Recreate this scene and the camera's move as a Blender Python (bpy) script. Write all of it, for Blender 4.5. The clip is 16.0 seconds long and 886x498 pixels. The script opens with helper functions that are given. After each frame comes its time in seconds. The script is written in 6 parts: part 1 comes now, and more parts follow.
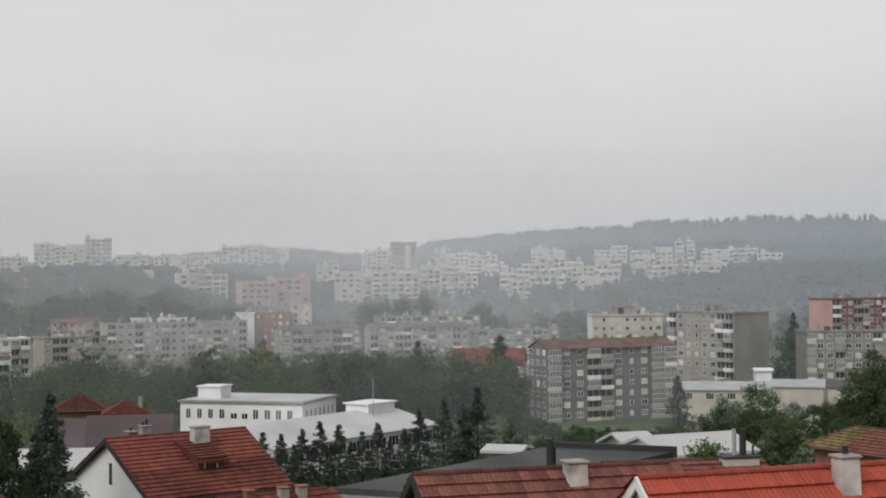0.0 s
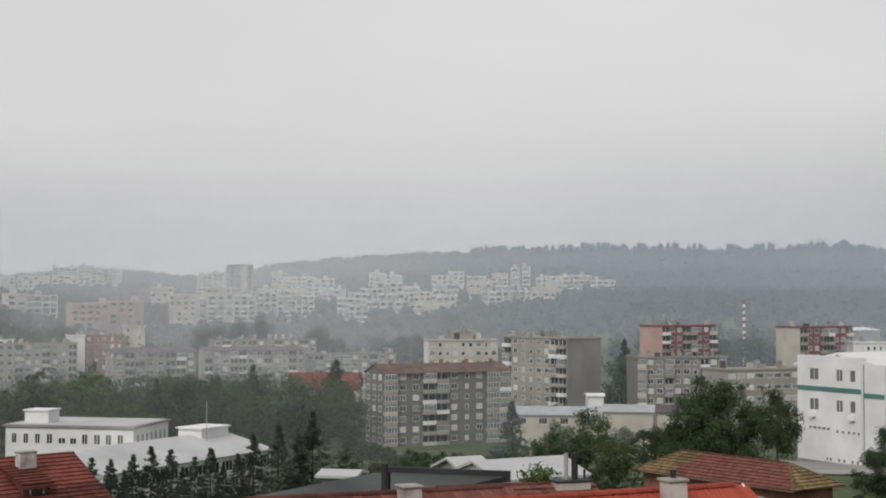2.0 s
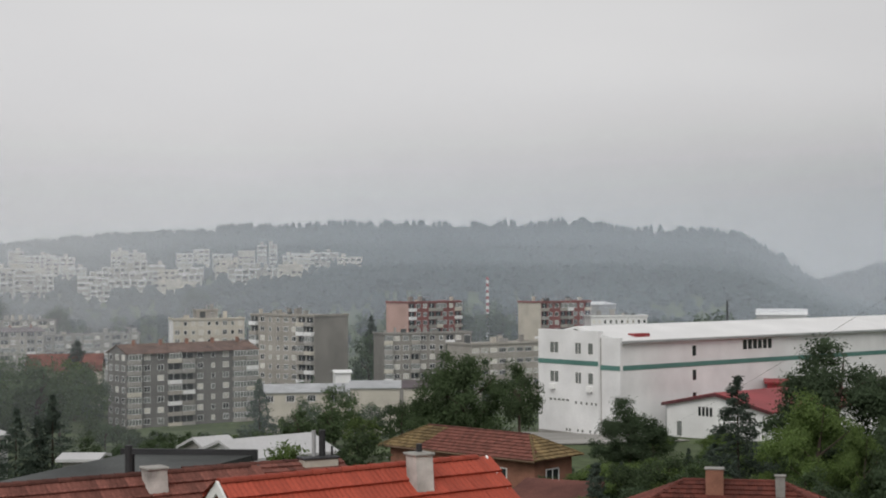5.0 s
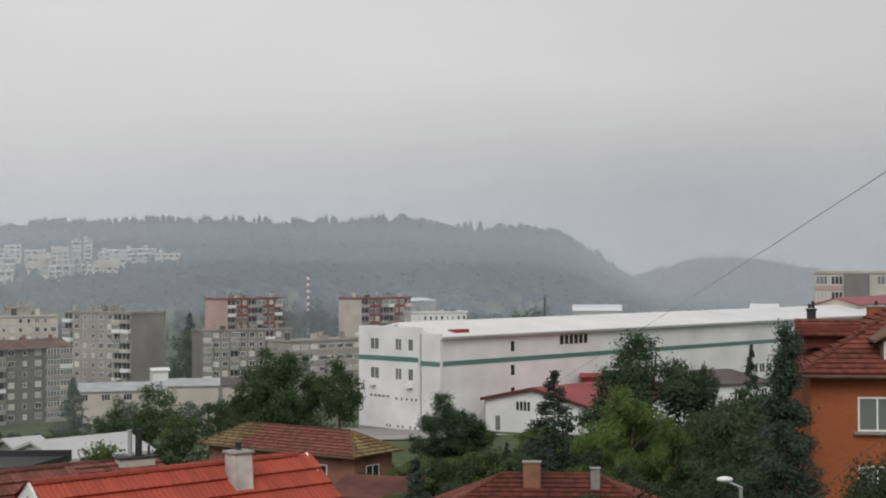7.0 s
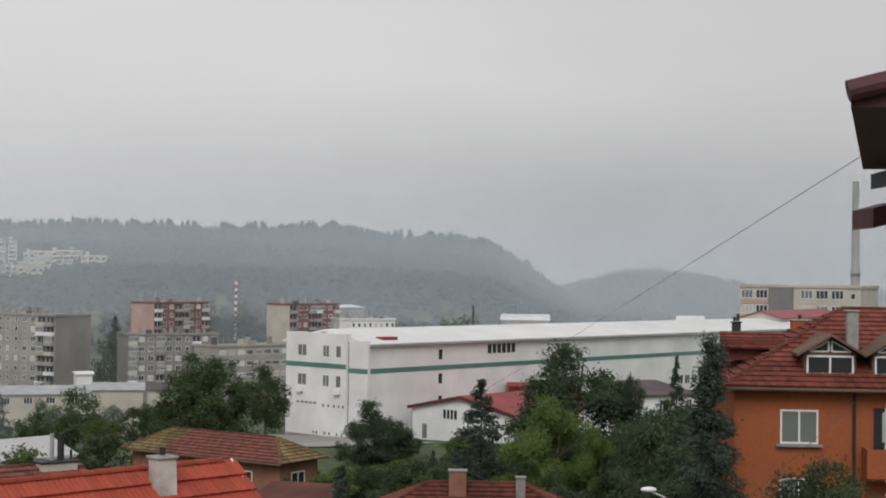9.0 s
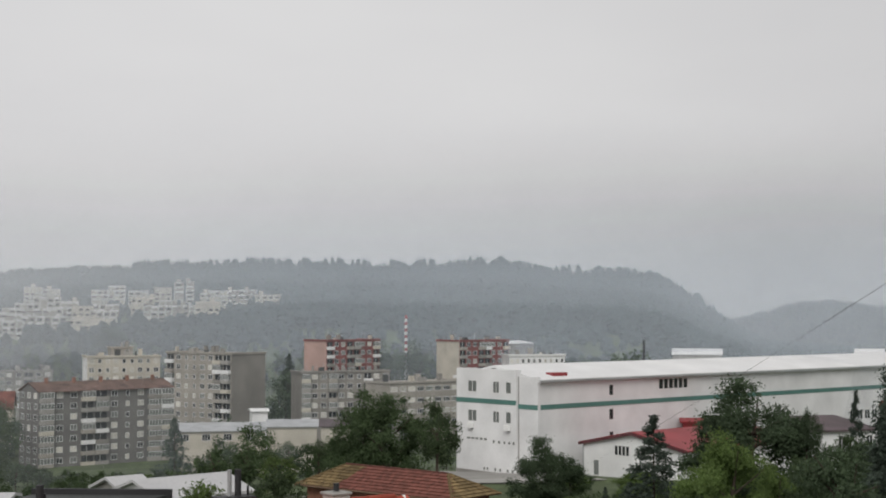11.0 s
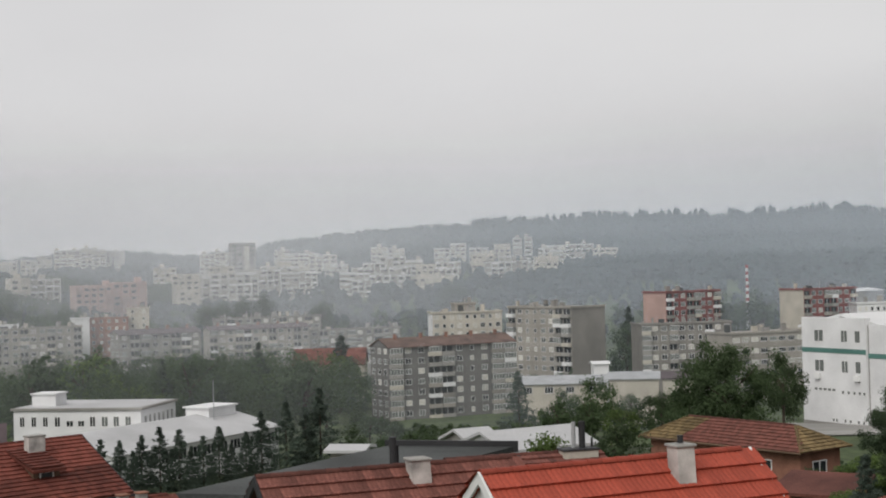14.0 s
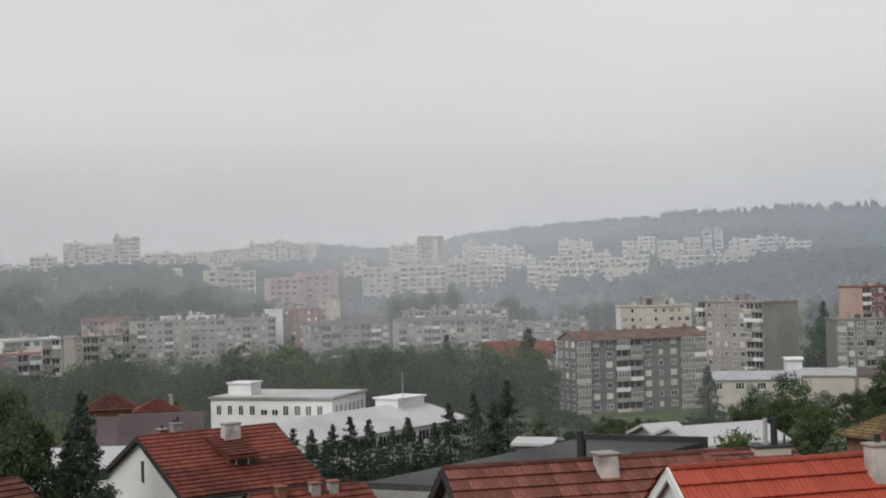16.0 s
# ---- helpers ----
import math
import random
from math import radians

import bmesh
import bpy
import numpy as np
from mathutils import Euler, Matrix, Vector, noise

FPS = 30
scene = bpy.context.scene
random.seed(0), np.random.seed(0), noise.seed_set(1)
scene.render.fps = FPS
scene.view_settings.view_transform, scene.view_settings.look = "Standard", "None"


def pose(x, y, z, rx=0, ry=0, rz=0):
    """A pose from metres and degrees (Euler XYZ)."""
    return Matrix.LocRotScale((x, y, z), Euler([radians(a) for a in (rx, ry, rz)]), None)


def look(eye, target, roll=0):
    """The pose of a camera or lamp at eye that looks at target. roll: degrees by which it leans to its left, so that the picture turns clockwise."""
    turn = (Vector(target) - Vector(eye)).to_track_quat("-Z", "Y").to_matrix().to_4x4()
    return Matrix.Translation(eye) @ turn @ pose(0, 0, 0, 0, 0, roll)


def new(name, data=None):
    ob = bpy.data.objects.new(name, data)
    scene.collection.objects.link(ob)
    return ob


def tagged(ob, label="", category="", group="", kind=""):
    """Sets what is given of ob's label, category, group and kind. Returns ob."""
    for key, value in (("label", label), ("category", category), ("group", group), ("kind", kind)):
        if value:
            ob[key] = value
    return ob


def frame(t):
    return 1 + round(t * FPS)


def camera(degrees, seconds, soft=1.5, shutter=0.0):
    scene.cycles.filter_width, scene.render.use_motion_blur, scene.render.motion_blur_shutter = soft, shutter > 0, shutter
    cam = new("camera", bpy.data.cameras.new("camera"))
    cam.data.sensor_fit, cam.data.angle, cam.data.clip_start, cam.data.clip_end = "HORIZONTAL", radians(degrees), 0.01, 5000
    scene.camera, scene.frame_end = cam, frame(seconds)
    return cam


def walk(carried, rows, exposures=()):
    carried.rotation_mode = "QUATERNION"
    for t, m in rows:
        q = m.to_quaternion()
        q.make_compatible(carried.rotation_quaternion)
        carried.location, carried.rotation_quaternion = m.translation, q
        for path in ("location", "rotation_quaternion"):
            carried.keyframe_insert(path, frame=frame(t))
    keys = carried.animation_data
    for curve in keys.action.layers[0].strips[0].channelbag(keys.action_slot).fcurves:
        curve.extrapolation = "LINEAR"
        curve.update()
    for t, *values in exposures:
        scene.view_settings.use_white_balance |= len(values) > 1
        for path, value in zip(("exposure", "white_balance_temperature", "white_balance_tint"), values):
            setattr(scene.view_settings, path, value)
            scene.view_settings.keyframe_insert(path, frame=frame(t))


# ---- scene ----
# ---- camera: it stands on one spot and pans ----
EYE = Vector((0.0, 0.0, 45.0))
cam = camera(34, 16.0, soft=1.95)
TURNS = [  # seconds, bearing, pitch, roll in degrees
    (0, -23.473, 0.947, -0.472),
    (0.5, -20.964, 1.529, -0.064),
    (1, -19.508, 1.883, 0.079),
    (1.5, -18.515, 2.273, 0.104),
    (2, -17.060, 1.890, 0.143),
    (2.5, -14.703, 1.519, 0.459),
    (3, -13.430, 0.923, -0.086),
    (3.5, -12.006, 0.861, -0.595),
    (4, -9.610, 0.799, -1.044),
    (4.2, -9.170, 0.816, -0.831),
    (6.3, -2.590, 1.232, -0.336),
    (6.5, -1.918, 1.162, -0.325),
    (7, -0.000, 0.812, -0.238),
    (7.5, 1.186, 1.672, -0.063),
    (8, 3.080, 1.321, 0.249),
    (8.2, 3.598, 1.100, 0.072),
    (10.3, -0.616, 1.353, 0.949),
    (10.5, -1.365, 1.713, 0.442),
    (11, -3.871, 2.499, 0.031),
    (11.5, -6.768, 2.737, -0.873),
    (12, -8.953, 2.047, -1.744),
    (12.5, -11.000, 1.899, -1.648),
    (13, -13.163, 1.399, -1.786),
    (13.5, -14.955, 0.946, -1.615),
    (14, -17.140, 0.808, -1.508),
    (14.5, -19.197, 0.751, -1.403),
    (15, -21.384, 0.802, -1.400),
    (15.5, -22.931, 0.877, -1.078),
    (16, -24.548, 0.719, -1.364),
]


def heading(bearing, pitch):
    b, p = radians(bearing), radians(pitch)
    return EYE + 100 * Vector((math.sin(b) * math.cos(p), math.cos(b) * math.cos(p), math.sin(p)))


walk(cam, [(t, look(EYE, heading(b, p), r)) for t, b, p, r in TURNS], exposures=[(0.0, 0.20), (4.0, 0.15), (8.0, 0.12), (11.0, 0.14), (16.0, 0.20)])

# ---- overcast light ----
world = bpy.data.worlds.new("overcast_sky")
scene.world = world
world.use_nodes = True
wt = world.node_tree
wt.nodes.clear()


def wnode(kind, **kw):
    n = wt.nodes.new(kind)
    for k, v in kw.items():
        n.inputs[k].default_value = v
    return n


sky = wt.nodes.new("ShaderNodeTexSky")
sky.sky_type = "NISHITA"
sky.sun_disc = False
sky.sun_elevation, sky.sun_rotation = radians(43), radians(188)
sky.air_density, sky.dust_density = 1.0, 4.0
pale = wnode("ShaderNodeHueSaturation", Saturation=0.05, Value=0.06)
wt.links.new(sky.outputs[0], pale.inputs["Color"])
coord = wt.nodes.new("ShaderNodeTexCoord")
stretch = wt.nodes.new("ShaderNodeMapping")
stretch.inputs["Scale"].default_value = (1.0, 1.0, 3.0)
wt.links.new(coord.outputs["Generated"], stretch.inputs["Vector"])
billow = wnode("ShaderNodeTexNoise", Scale=1.6, Detail=4.0, Roughness=0.5)
wt.links.new(stretch.outputs[0], billow.inputs["Vector"])
cloud = wt.nodes.new("ShaderNodeValToRGB")
cloud.color_ramp.elements[0].position, cloud.color_ramp.elements[0].color = 0.3, (0.578, 0.574, 0.588, 1)
cloud.color_ramp.elements[1].position, cloud.color_ramp.elements[1].color = 0.75, (0.692, 0.688, 0.692, 1)
wt.links.new(billow.outputs[0], cloud.inputs[0])
layer = wt.nodes.new("ShaderNodeMix")
layer.data_type = "RGBA"
layer.inputs[0].default_value = 0.9
wt.links.new(pale.outputs[0], layer.inputs[6])
wt.links.new(cloud.outputs[0], layer.inputs[7])
back = wnode("ShaderNodeBackground", Strength=1.0)
# the overcast thickens towards the east
east, thick, heavy = wt.nodes.new("ShaderNodeSeparateXYZ"), wt.nodes.new("ShaderNodeMapRange"), wt.nodes.new("ShaderNodeHueSaturation")
thick.interpolation_type = "SMOOTHSTEP"
for k, v in enumerate((-0.35, 0.7, 1.0, 0.82)):
    thick.inputs[k + 1].default_value = v
wt.links.new(coord.outputs["Generated"], east.inputs[0])
wt.links.new(east.outputs["X"], thick.inputs[0])
wt.links.new(thick.outputs[0], heavy.inputs["Value"])
wt.links.new(layer.outputs[2], heavy.inputs["Color"])
wt.links.new(heavy.outputs[0], back.inputs["Color"])
wout = wt.nodes.new("ShaderNodeOutputWorld")
wt.links.new(back.outputs[0], wout.inputs[0])

sun_data = bpy.data.lights.new("sun", "SUN")
sun_data.energy, sun_data.angle, sun_data.color = 1.5, radians(35), (1.0, 0.97, 0.92)
sun = new("sun", sun_data)
sun.matrix_world = look(Vector((-14, -100, 95)), Vector((0, 0, 0)))


# ---- materials ----
def mat(name, color, rough=0.85, scale=1.0, vary=0.25, stain=0.25, bump=0.2, metal=0.0, fine=12.0, per_object=0.0, per_island=0.0, spec=0.3):
    """A worn surface: broad stains and fine grain round a base colour."""
    m = bpy.data.materials.new(name)
    m.use_nodes = True
    nt = m.node_tree
    bsdf = nt.nodes["Principled BSDF"]
    bsdf.inputs["Roughness"].default_value, bsdf.inputs["Metallic"].default_value = rough, metal
    bsdf.inputs["Specular IOR Level"].default_value = spec
    tc = nt.nodes.new("ShaderNodeTexCoord")
    broad = nt.nodes.new("ShaderNodeTexNoise")
    broad.inputs["Scale"].default_value, broad.inputs["Detail"].default_value = 0.35 * scale, 5.0
    grain = nt.nodes.new("ShaderNodeTexNoise")
    grain.inputs["Scale"].default_value, grain.inputs["Detail"].default_value = fine * scale, 4.0
    for n in (broad, grain):
        nt.links.new(tc.outputs["Object"], n.inputs["Vector"])

    def ramp(source, low, high, a=0.3, b=0.7):
        r = nt.nodes.new("ShaderNodeMapRange")
        r.inputs[1].default_value, r.inputs[2].default_value, r.inputs[3].default_value, r.inputs[4].default_value = a, b, low, high
        nt.links.new(source, r.inputs[0])
        return r.outputs[0]

    def times(a, b):
        x = nt.nodes.new("ShaderNodeMath")
        x.operation = "MULTIPLY"
        nt.links.new(a, x.inputs[0])
        nt.links.new(b, x.inputs[1])
        return x.outputs[0]

    value = times(ramp(broad.outputs[0], 1 - stain, 1 + stain * 0.4), ramp(grain.outputs[0], 1 - vary, 1 + vary))
    if per_object:
        oi = nt.nodes.new("ShaderNodeObjectInfo")
        value = times(value, ramp(oi.outputs["Random"], 1 - per_object, 1 + per_object, 0, 1))
    if per_island:
        ge = nt.nodes.new("ShaderNodeNewGeometry")
        value = times(value, ramp(ge.outputs["Random Per Island"], 1 - per_island, 1 + per_island, 0, 1))
    hsv = nt.nodes.new("ShaderNodeHueSaturation")
    hsv.inputs["Color"].default_value = (*color, 1)
    nt.links.new(value, hsv.inputs["Value"])
    nt.links.new(hsv.outputs[0], bsdf.inputs["Base Color"])
    if bump:
        bp = nt.nodes.new("ShaderNodeBump")
        bp.inputs["Strength"].default_value, bp.inputs["Distance"].default_value = bump, 0.02
        nt.links.new(grain.outputs[0], bp.inputs["Height"])
        nt.links.new(bp.outputs[0], bsdf.inputs["Normal"])
    return m


M = {
    "grass": mat("grass", (0.07, 0.095, 0.04), 0.95, 0.2, 0.4, 0.5, 0.4, fine=4),
    "white": mat("white_plaster", (0.73, 0.73, 0.735), 0.8, 0.6, 0.05, 0.16, 0.1),
    "white_roof": mat("white_sheet_roof", (0.70, 0.70, 0.70), 0.6, 0.4, 0.05, 0.12, 0.1),
    "grey_roof": mat("pale_grey_sheet_roof", (0.47, 0.47, 0.475), 0.65, 0.4, 0.06, 0.2, 0.1),
    "green": mat("green_band_paint", (0.09, 0.20, 0.175), 0.6, 1, 0.1, 0.15),
    "concrete": mat("concrete", (0.31, 0.30, 0.28), 0.9, 0.5, 0.15, 0.3),
    "yard": mat("concrete_yard", (0.34, 0.33, 0.31), 0.95, 0.3, 0.1, 0.3),
    "grey_render": mat("grey_render", (0.165, 0.16, 0.153), 0.9, 0.5, 0.15, 0.25),
    "beige": mat("beige_render", (0.335, 0.312, 0.278), 0.9, 0.4, 0.12, 0.25),
    "tan": mat("tan_grey_render", (0.24, 0.226, 0.205), 0.9, 0.4, 0.12, 0.25),
    "pink": mat("pink_render", (0.46, 0.31, 0.27), 0.9, 0.5, 0.1, 0.2),
    "red_paint": mat("red_render", (0.22, 0.075, 0.07), 0.85, 0.6, 0.12, 0.25),
    "panel_white": mat("weathered_white_panel", (0.56, 0.56, 0.54), 0.9, 0.6, 0.1, 0.3),
    "cream": mat("cream_render", (0.50, 0.465, 0.40), 0.9, 0.6, 0.1, 0.2),
    "yellow": mat("yellow_render", (0.60, 0.46, 0.22), 0.9, 0.6, 0.1, 0.2),
    "orange": mat("orange_render", (0.33, 0.10, 0.042), 0.9, 0.6, 0.08, 0.15),
    "new_tile": mat("orange_clay_tile", (0.30, 0.055, 0.032), 0.7, 1.2, 0.12, 0.2, 0.2, per_object=0.12, per_island=0.12),
    "tile": mat("red_clay_tile", (0.145, 0.042, 0.03), 0.85, 1.0, 0.25, 0.45, 0.3, per_island=0.28, per_object=0.25),
    "old_tile": mat("weathered_clay_tile", (0.125, 0.048, 0.037), 0.9, 1.0, 0.3, 0.5, 0.3, per_island=0.3, per_object=0.3),
    "lichen_tile": mat("lichen_covered_tile", (0.19, 0.135, 0.065), 0.95, 1.0, 0.3, 0.5, 0.3, per_island=0.35),
    "faded_tile": mat("faded_clay_tile", (0.125, 0.078, 0.062), 0.9, 1.0, 0.3, 0.5, 0.3, per_island=0.3, per_object=0.3),
    "brown_roof": mat("brown_sheet_roof", (0.10, 0.075, 0.08), 0.7, 0.5, 0.15, 0.35),
    "maroon": mat("maroon_sheet_roof", (0.10, 0.035, 0.04), 0.6, 0.8, 0.15, 0.3),
    "red_metal": mat("red_sheet_metal", (0.27, 0.04, 0.045), 0.5, 0.6, 0.08, 0.2),
    "bitumen": mat("bitumen_felt", (0.07, 0.075, 0.074), 0.85, 0.5, 0.25, 0.55),
    "dark": mat("dark_metal", (0.03, 0.03, 0.032), 0.6, 1, 0.2, 0.3),
    "soot": mat("sooty_render", (0.56, 0.53, 0.50), 0.9, 4.0, 0.06, 0.55, fine=6.0),
    "brick": mat("red_brick", (0.27, 0.13, 0.09), 0.9, 2.0, 0.3, 0.4),
    "wood": mat("weathered_wood", (0.14, 0.09, 0.06), 0.85, 2.0, 0.3, 0.3),
    "frame": mat("white_window_frame", (0.75, 0.75, 0.74), 0.5, 1, 0.03, 0.08, 0),
    "metal": mat("galvanised_metal", (0.45, 0.46, 0.47), 0.45, 1, 0.1, 0.25, 0.1, metal=0.5),
    "plastic": mat("white_enamel", (0.78, 0.78, 0.77), 0.4, 1, 0.03, 0.08, 0),
    "curtain": mat("pale_curtain", (0.55, 0.53, 0.48), 0.9, 1, 0.1, 0.2, per_object=0.3),
    "bark": mat("bark", (0.075, 0.058, 0.045), 0.95, 1.5, 0.3, 0.3),
    "leaf": mat("broad_leaf", (0.075, 0.112, 0.05), 0.7, 0.5, 0.25, 0.3, 0, per_object=0.25, per_island=0.22),
    "leaf_light": mat("light_leaf", (0.125, 0.185, 0.055), 0.7, 0.5, 0.25, 0.3, 0, per_object=0.22, per_island=0.22),
    "leaf_dark": mat("dark_leaf", (0.076, 0.112, 0.06), 0.7, 0.5, 0.25, 0.3, 0, per_object=0.22, per_island=0.22),
    "needle": mat("needles", (0.082, 0.11, 0.085), 0.8, 0.5, 0.25, 0.3, 0, per_object=0.25, per_island=0.35),
    "forest": mat("hill_forest", (0.032, 0.048, 0.050), 0.85, 0.02, 0.12, 0.3, 0, per_island=0.12),
}


def leafy(m, share_):
    """Lets a share of the light through the leaf blades."""
    nt = m.node_tree
    bsdf, out = nt.nodes["Principled BSDF"], nt.nodes["Material Output"]
    thin, mix = nt.nodes.new("ShaderNodeBsdfTranslucent"), nt.nodes.new("ShaderNodeMixShader")
    mix.inputs[0].default_value = share_
    nt.links.new(bsdf.inputs["Base Color"].links[0].from_socket, thin.inputs["Color"])
    nt.links.new(bsdf.outputs[0], mix.inputs[1])
    nt.links.new(thin.outputs[0], mix.inputs[2])
    nt.links.new(mix.outputs[0], out.inputs[0])


for kind in ("leaf", "leaf_light", "leaf_dark"):
    leafy(M[kind], 0.48)
leafy(M["needle"], 0.35)


def glass(name, color, rough):
    m = bpy.data.materials.new(name)
    m.use_nodes = True
    b = m.node_tree.nodes["Principled BSDF"]
    b.inputs["Base Color"].default_value = (*color, 1)
    b.inputs["Roughness"].default_value, b.inputs["Specular IOR Level"].default_value = rough, 0.7
    return m


M["glass"] = glass("dark_window_glass", (0.03, 0.033, 0.036), 0.08)
M["pane"] = glass("curtained_window_glass", (0.16, 0.17, 0.165), 0.12)


def haze_sheet_material(name, dense, low, high, foot, tints, bank):
    """A sheet painted as mist, the haze put into its tint and density: it lets most light through and scatters a little
    of the daylight; it thins out upwards and towards the ground, and changes from west to east. tints and bank: the
    values at the two ends."""
    m = bpy.data.materials.new(name)
    m.use_nodes = True
    nt = m.node_tree
    nt.nodes.clear()
    L = nt.links.new
    out = nt.nodes.new("ShaderNodeOutputMaterial")
    mix, both = nt.nodes.new("ShaderNodeMixShader"), nt.nodes.new("ShaderNodeMixShader")
    clear, front, rear = nt.nodes.new("ShaderNodeBsdfTransparent"), nt.nodes.new("ShaderNodeBsdfDiffuse"), nt.nodes.new("ShaderNodeBsdfTranslucent")
    both.inputs[0].default_value = 0.15
    tc, sep, noise_ = nt.nodes.new("ShaderNodeTexCoord"), nt.nodes.new("ShaderNodeSeparateXYZ"), nt.nodes.new("ShaderNodeTexNoise")
    noise_.inputs["Scale"].default_value, noise_.inputs["Detail"].default_value = 0.006, 3.0
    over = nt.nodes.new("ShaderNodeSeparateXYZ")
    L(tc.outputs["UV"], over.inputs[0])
    L(tc.outputs["Object"], sep.inputs[0]), L(tc.outputs["Object"], noise_.inputs["Vector"])

    def ramp(source, a, b, c, d):
        r = nt.nodes.new("ShaderNodeMapRange")
        r.interpolation_type = "SMOOTHSTEP"
        for k, v in enumerate((a, b, c, d)):
            r.inputs[k + 1].default_value = v
        L(source, r.inputs[0])
        return r.outputs[0]

    # painted haze density, from height, noise, UV height over ground and x
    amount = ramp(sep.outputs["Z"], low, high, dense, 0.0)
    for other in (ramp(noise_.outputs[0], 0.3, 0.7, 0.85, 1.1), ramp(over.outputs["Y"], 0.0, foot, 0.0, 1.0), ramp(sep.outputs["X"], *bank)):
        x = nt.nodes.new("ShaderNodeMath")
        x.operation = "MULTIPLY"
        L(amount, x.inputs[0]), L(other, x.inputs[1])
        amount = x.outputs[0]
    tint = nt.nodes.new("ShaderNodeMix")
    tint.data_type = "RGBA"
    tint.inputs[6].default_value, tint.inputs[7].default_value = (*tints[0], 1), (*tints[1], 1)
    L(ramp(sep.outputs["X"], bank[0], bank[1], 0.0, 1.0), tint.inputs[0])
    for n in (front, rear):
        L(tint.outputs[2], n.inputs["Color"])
    L(front.outputs[0], both.inputs[1]), L(rear.outputs[0], both.inputs[2])
    L(amount, mix.inputs[0]), L(clear.outputs[0], mix.inputs[1]), L(both.outputs[0], mix.inputs[2])
    L(mix.outputs[0], out.inputs[0])
    return m


# ---- builders ----
def finish(name, bm, materials, parent=None, label="", smooth=False):
    me = bpy.data.meshes.new(name)
    bm.to_mesh(me)
    bm.free()
    for m in materials if isinstance(materials, (list, tuple)) else [materials]:
        me.materials.append(M[m] if isinstance(m, str) else m)
    if smooth:
        me.shade_smooth()
    ob = new(name, me)
    if parent is not None:
        ob.parent = parent
    if label:
        ob["label"] = label
    return ob


part = finish


def share(name, me, parent, m=None):
    """Another object on a mesh that exists already."""
    ob = new(name, me)
    ob.parent = parent
    if m is not None:
        ob.matrix_basis = m
    return ob


def thing(name, m, label, category, group="", kind=""):
    ob = new(name)
    ob.empty_display_size = 0.5
    ob.matrix_basis = m
    return tagged(ob, label, category, group, kind)


def box(bm, x0, x1, y0, y1, z0, z1, mi=0):
    vs = [bm.verts.new((x, y, z)) for z in (z0, z1) for y in (y0, y1) for x in (x0, x1)]
    for f in ((0, 2, 3, 1), (4, 5, 7, 6), (0, 1, 5, 4), (1, 3, 7, 5), (3, 2, 6, 7), (2, 0, 4, 6)):
        bm.faces.new([vs[i] for i in f]).material_index = mi
    return vs


def boxes(*list_of):
    bm = bmesh.new()
    for b in list_of:
        box(bm, *b)
    return bm


def tube(bm, a, b, r0, r1=None, n=10, mi=0):
    a, b = Vector(a), Vector(b)
    r1 = r0 if r1 is None else r1
    q = (b - a).to_track_quat("Z", "Y").to_matrix()
    rings = []
    for p, r in ((a, r0), (b, r1)):
        rings.append([bm.verts.new(p + q @ Vector((r * math.cos(k * math.tau / n), r * math.sin(k * math.tau / n), 0))) for k in range(n)])
    for k in range(n):
        bm.faces.new((rings[0][k], rings[0][(k + 1) % n], rings[1][(k + 1) % n], rings[1][k])).material_index = mi
    bm.faces.new(rings[1]).material_index = mi
    bm.faces.new(rings[0][::-1]).material_index = mi


def solid(bm, outline, z0, z1, mi=0):
    """A prism over an outline of (x, y) corners; z1 may be a list of heights."""
    tops = z1 if isinstance(z1, (list, tuple)) else [z1] * len(outline)
    lo = [bm.verts.new((x, y, z0)) for x, y in outline]
    hi = [bm.verts.new((x, y, z)) for (x, y), z in zip(outline, tops)]
    n = len(outline)
    for k in range(n):
        bm.faces.new((lo[k], lo[(k + 1) % n], hi[(k + 1) % n], hi[k])).material_index = mi
    bm.faces.new(hi).material_index = mi
    bm.faces.new(lo[::-1]).material_index = mi
    bmesh.ops.recalc_face_normals(bm, faces=bm.faces[:])


def along(a, b):
    """A pose with its origin at a, x towards b (level), y away to the far side of the line and z up; and the length."""
    a, b = Vector(a), Vector(b)
    d = Vector((b.x - a.x, b.y - a.y, 0))
    return Matrix.Translation(a) @ Matrix.Rotation(math.atan2(d.y, d.x), 4, "Z"), d.length


def level(a, b):
    """b moved along its line of sight until it is as high as a."""
    a, b = Vector(a), Vector(b)
    k = (a.z - EYE.z) / (b.z - EYE.z)
    return EYE + (b - EYE) * min(1.35, max(0.75, k))


# ---- the lie of the land ----
RANGE = [0, 20, 33, 60, 80, 105, 150, 190, 260, 375, 520, 640, 5000]
FALL_RIGHT = [-9, -9.5, -11.5, -13.5, -15.0, -16.2, -18.5, -21, -28, -38.0, -41, -40, -38]
FALL_LEFT = [-9, -9.5, -11.5, -14, -16.0, -18.5, -23, -26.0, -31, -39.0, -42.0, -40, -36]
RIDGE_AT = [-70, -40.5, -34.2, -31.3, -29.8, -28, -27, -25.6, -22.2, -18.6, -16.4, -11.4, -5, -1.9, 2.4, 4.5, 5.3, 5.9, 7.0, 7.7, 9.0, 12, 60]
RIDGE_UP = [1.0, 1.2, 1.8, 2.1, 2.25, 2.1, 1.9, 2.1, 2.9, 3.35, 3.5, 3.75, 3.7, 3.65, 3.3, 2.85, 2.0, 1.4, 0.2, -0.6, -1.6, -1.9, -1.9]
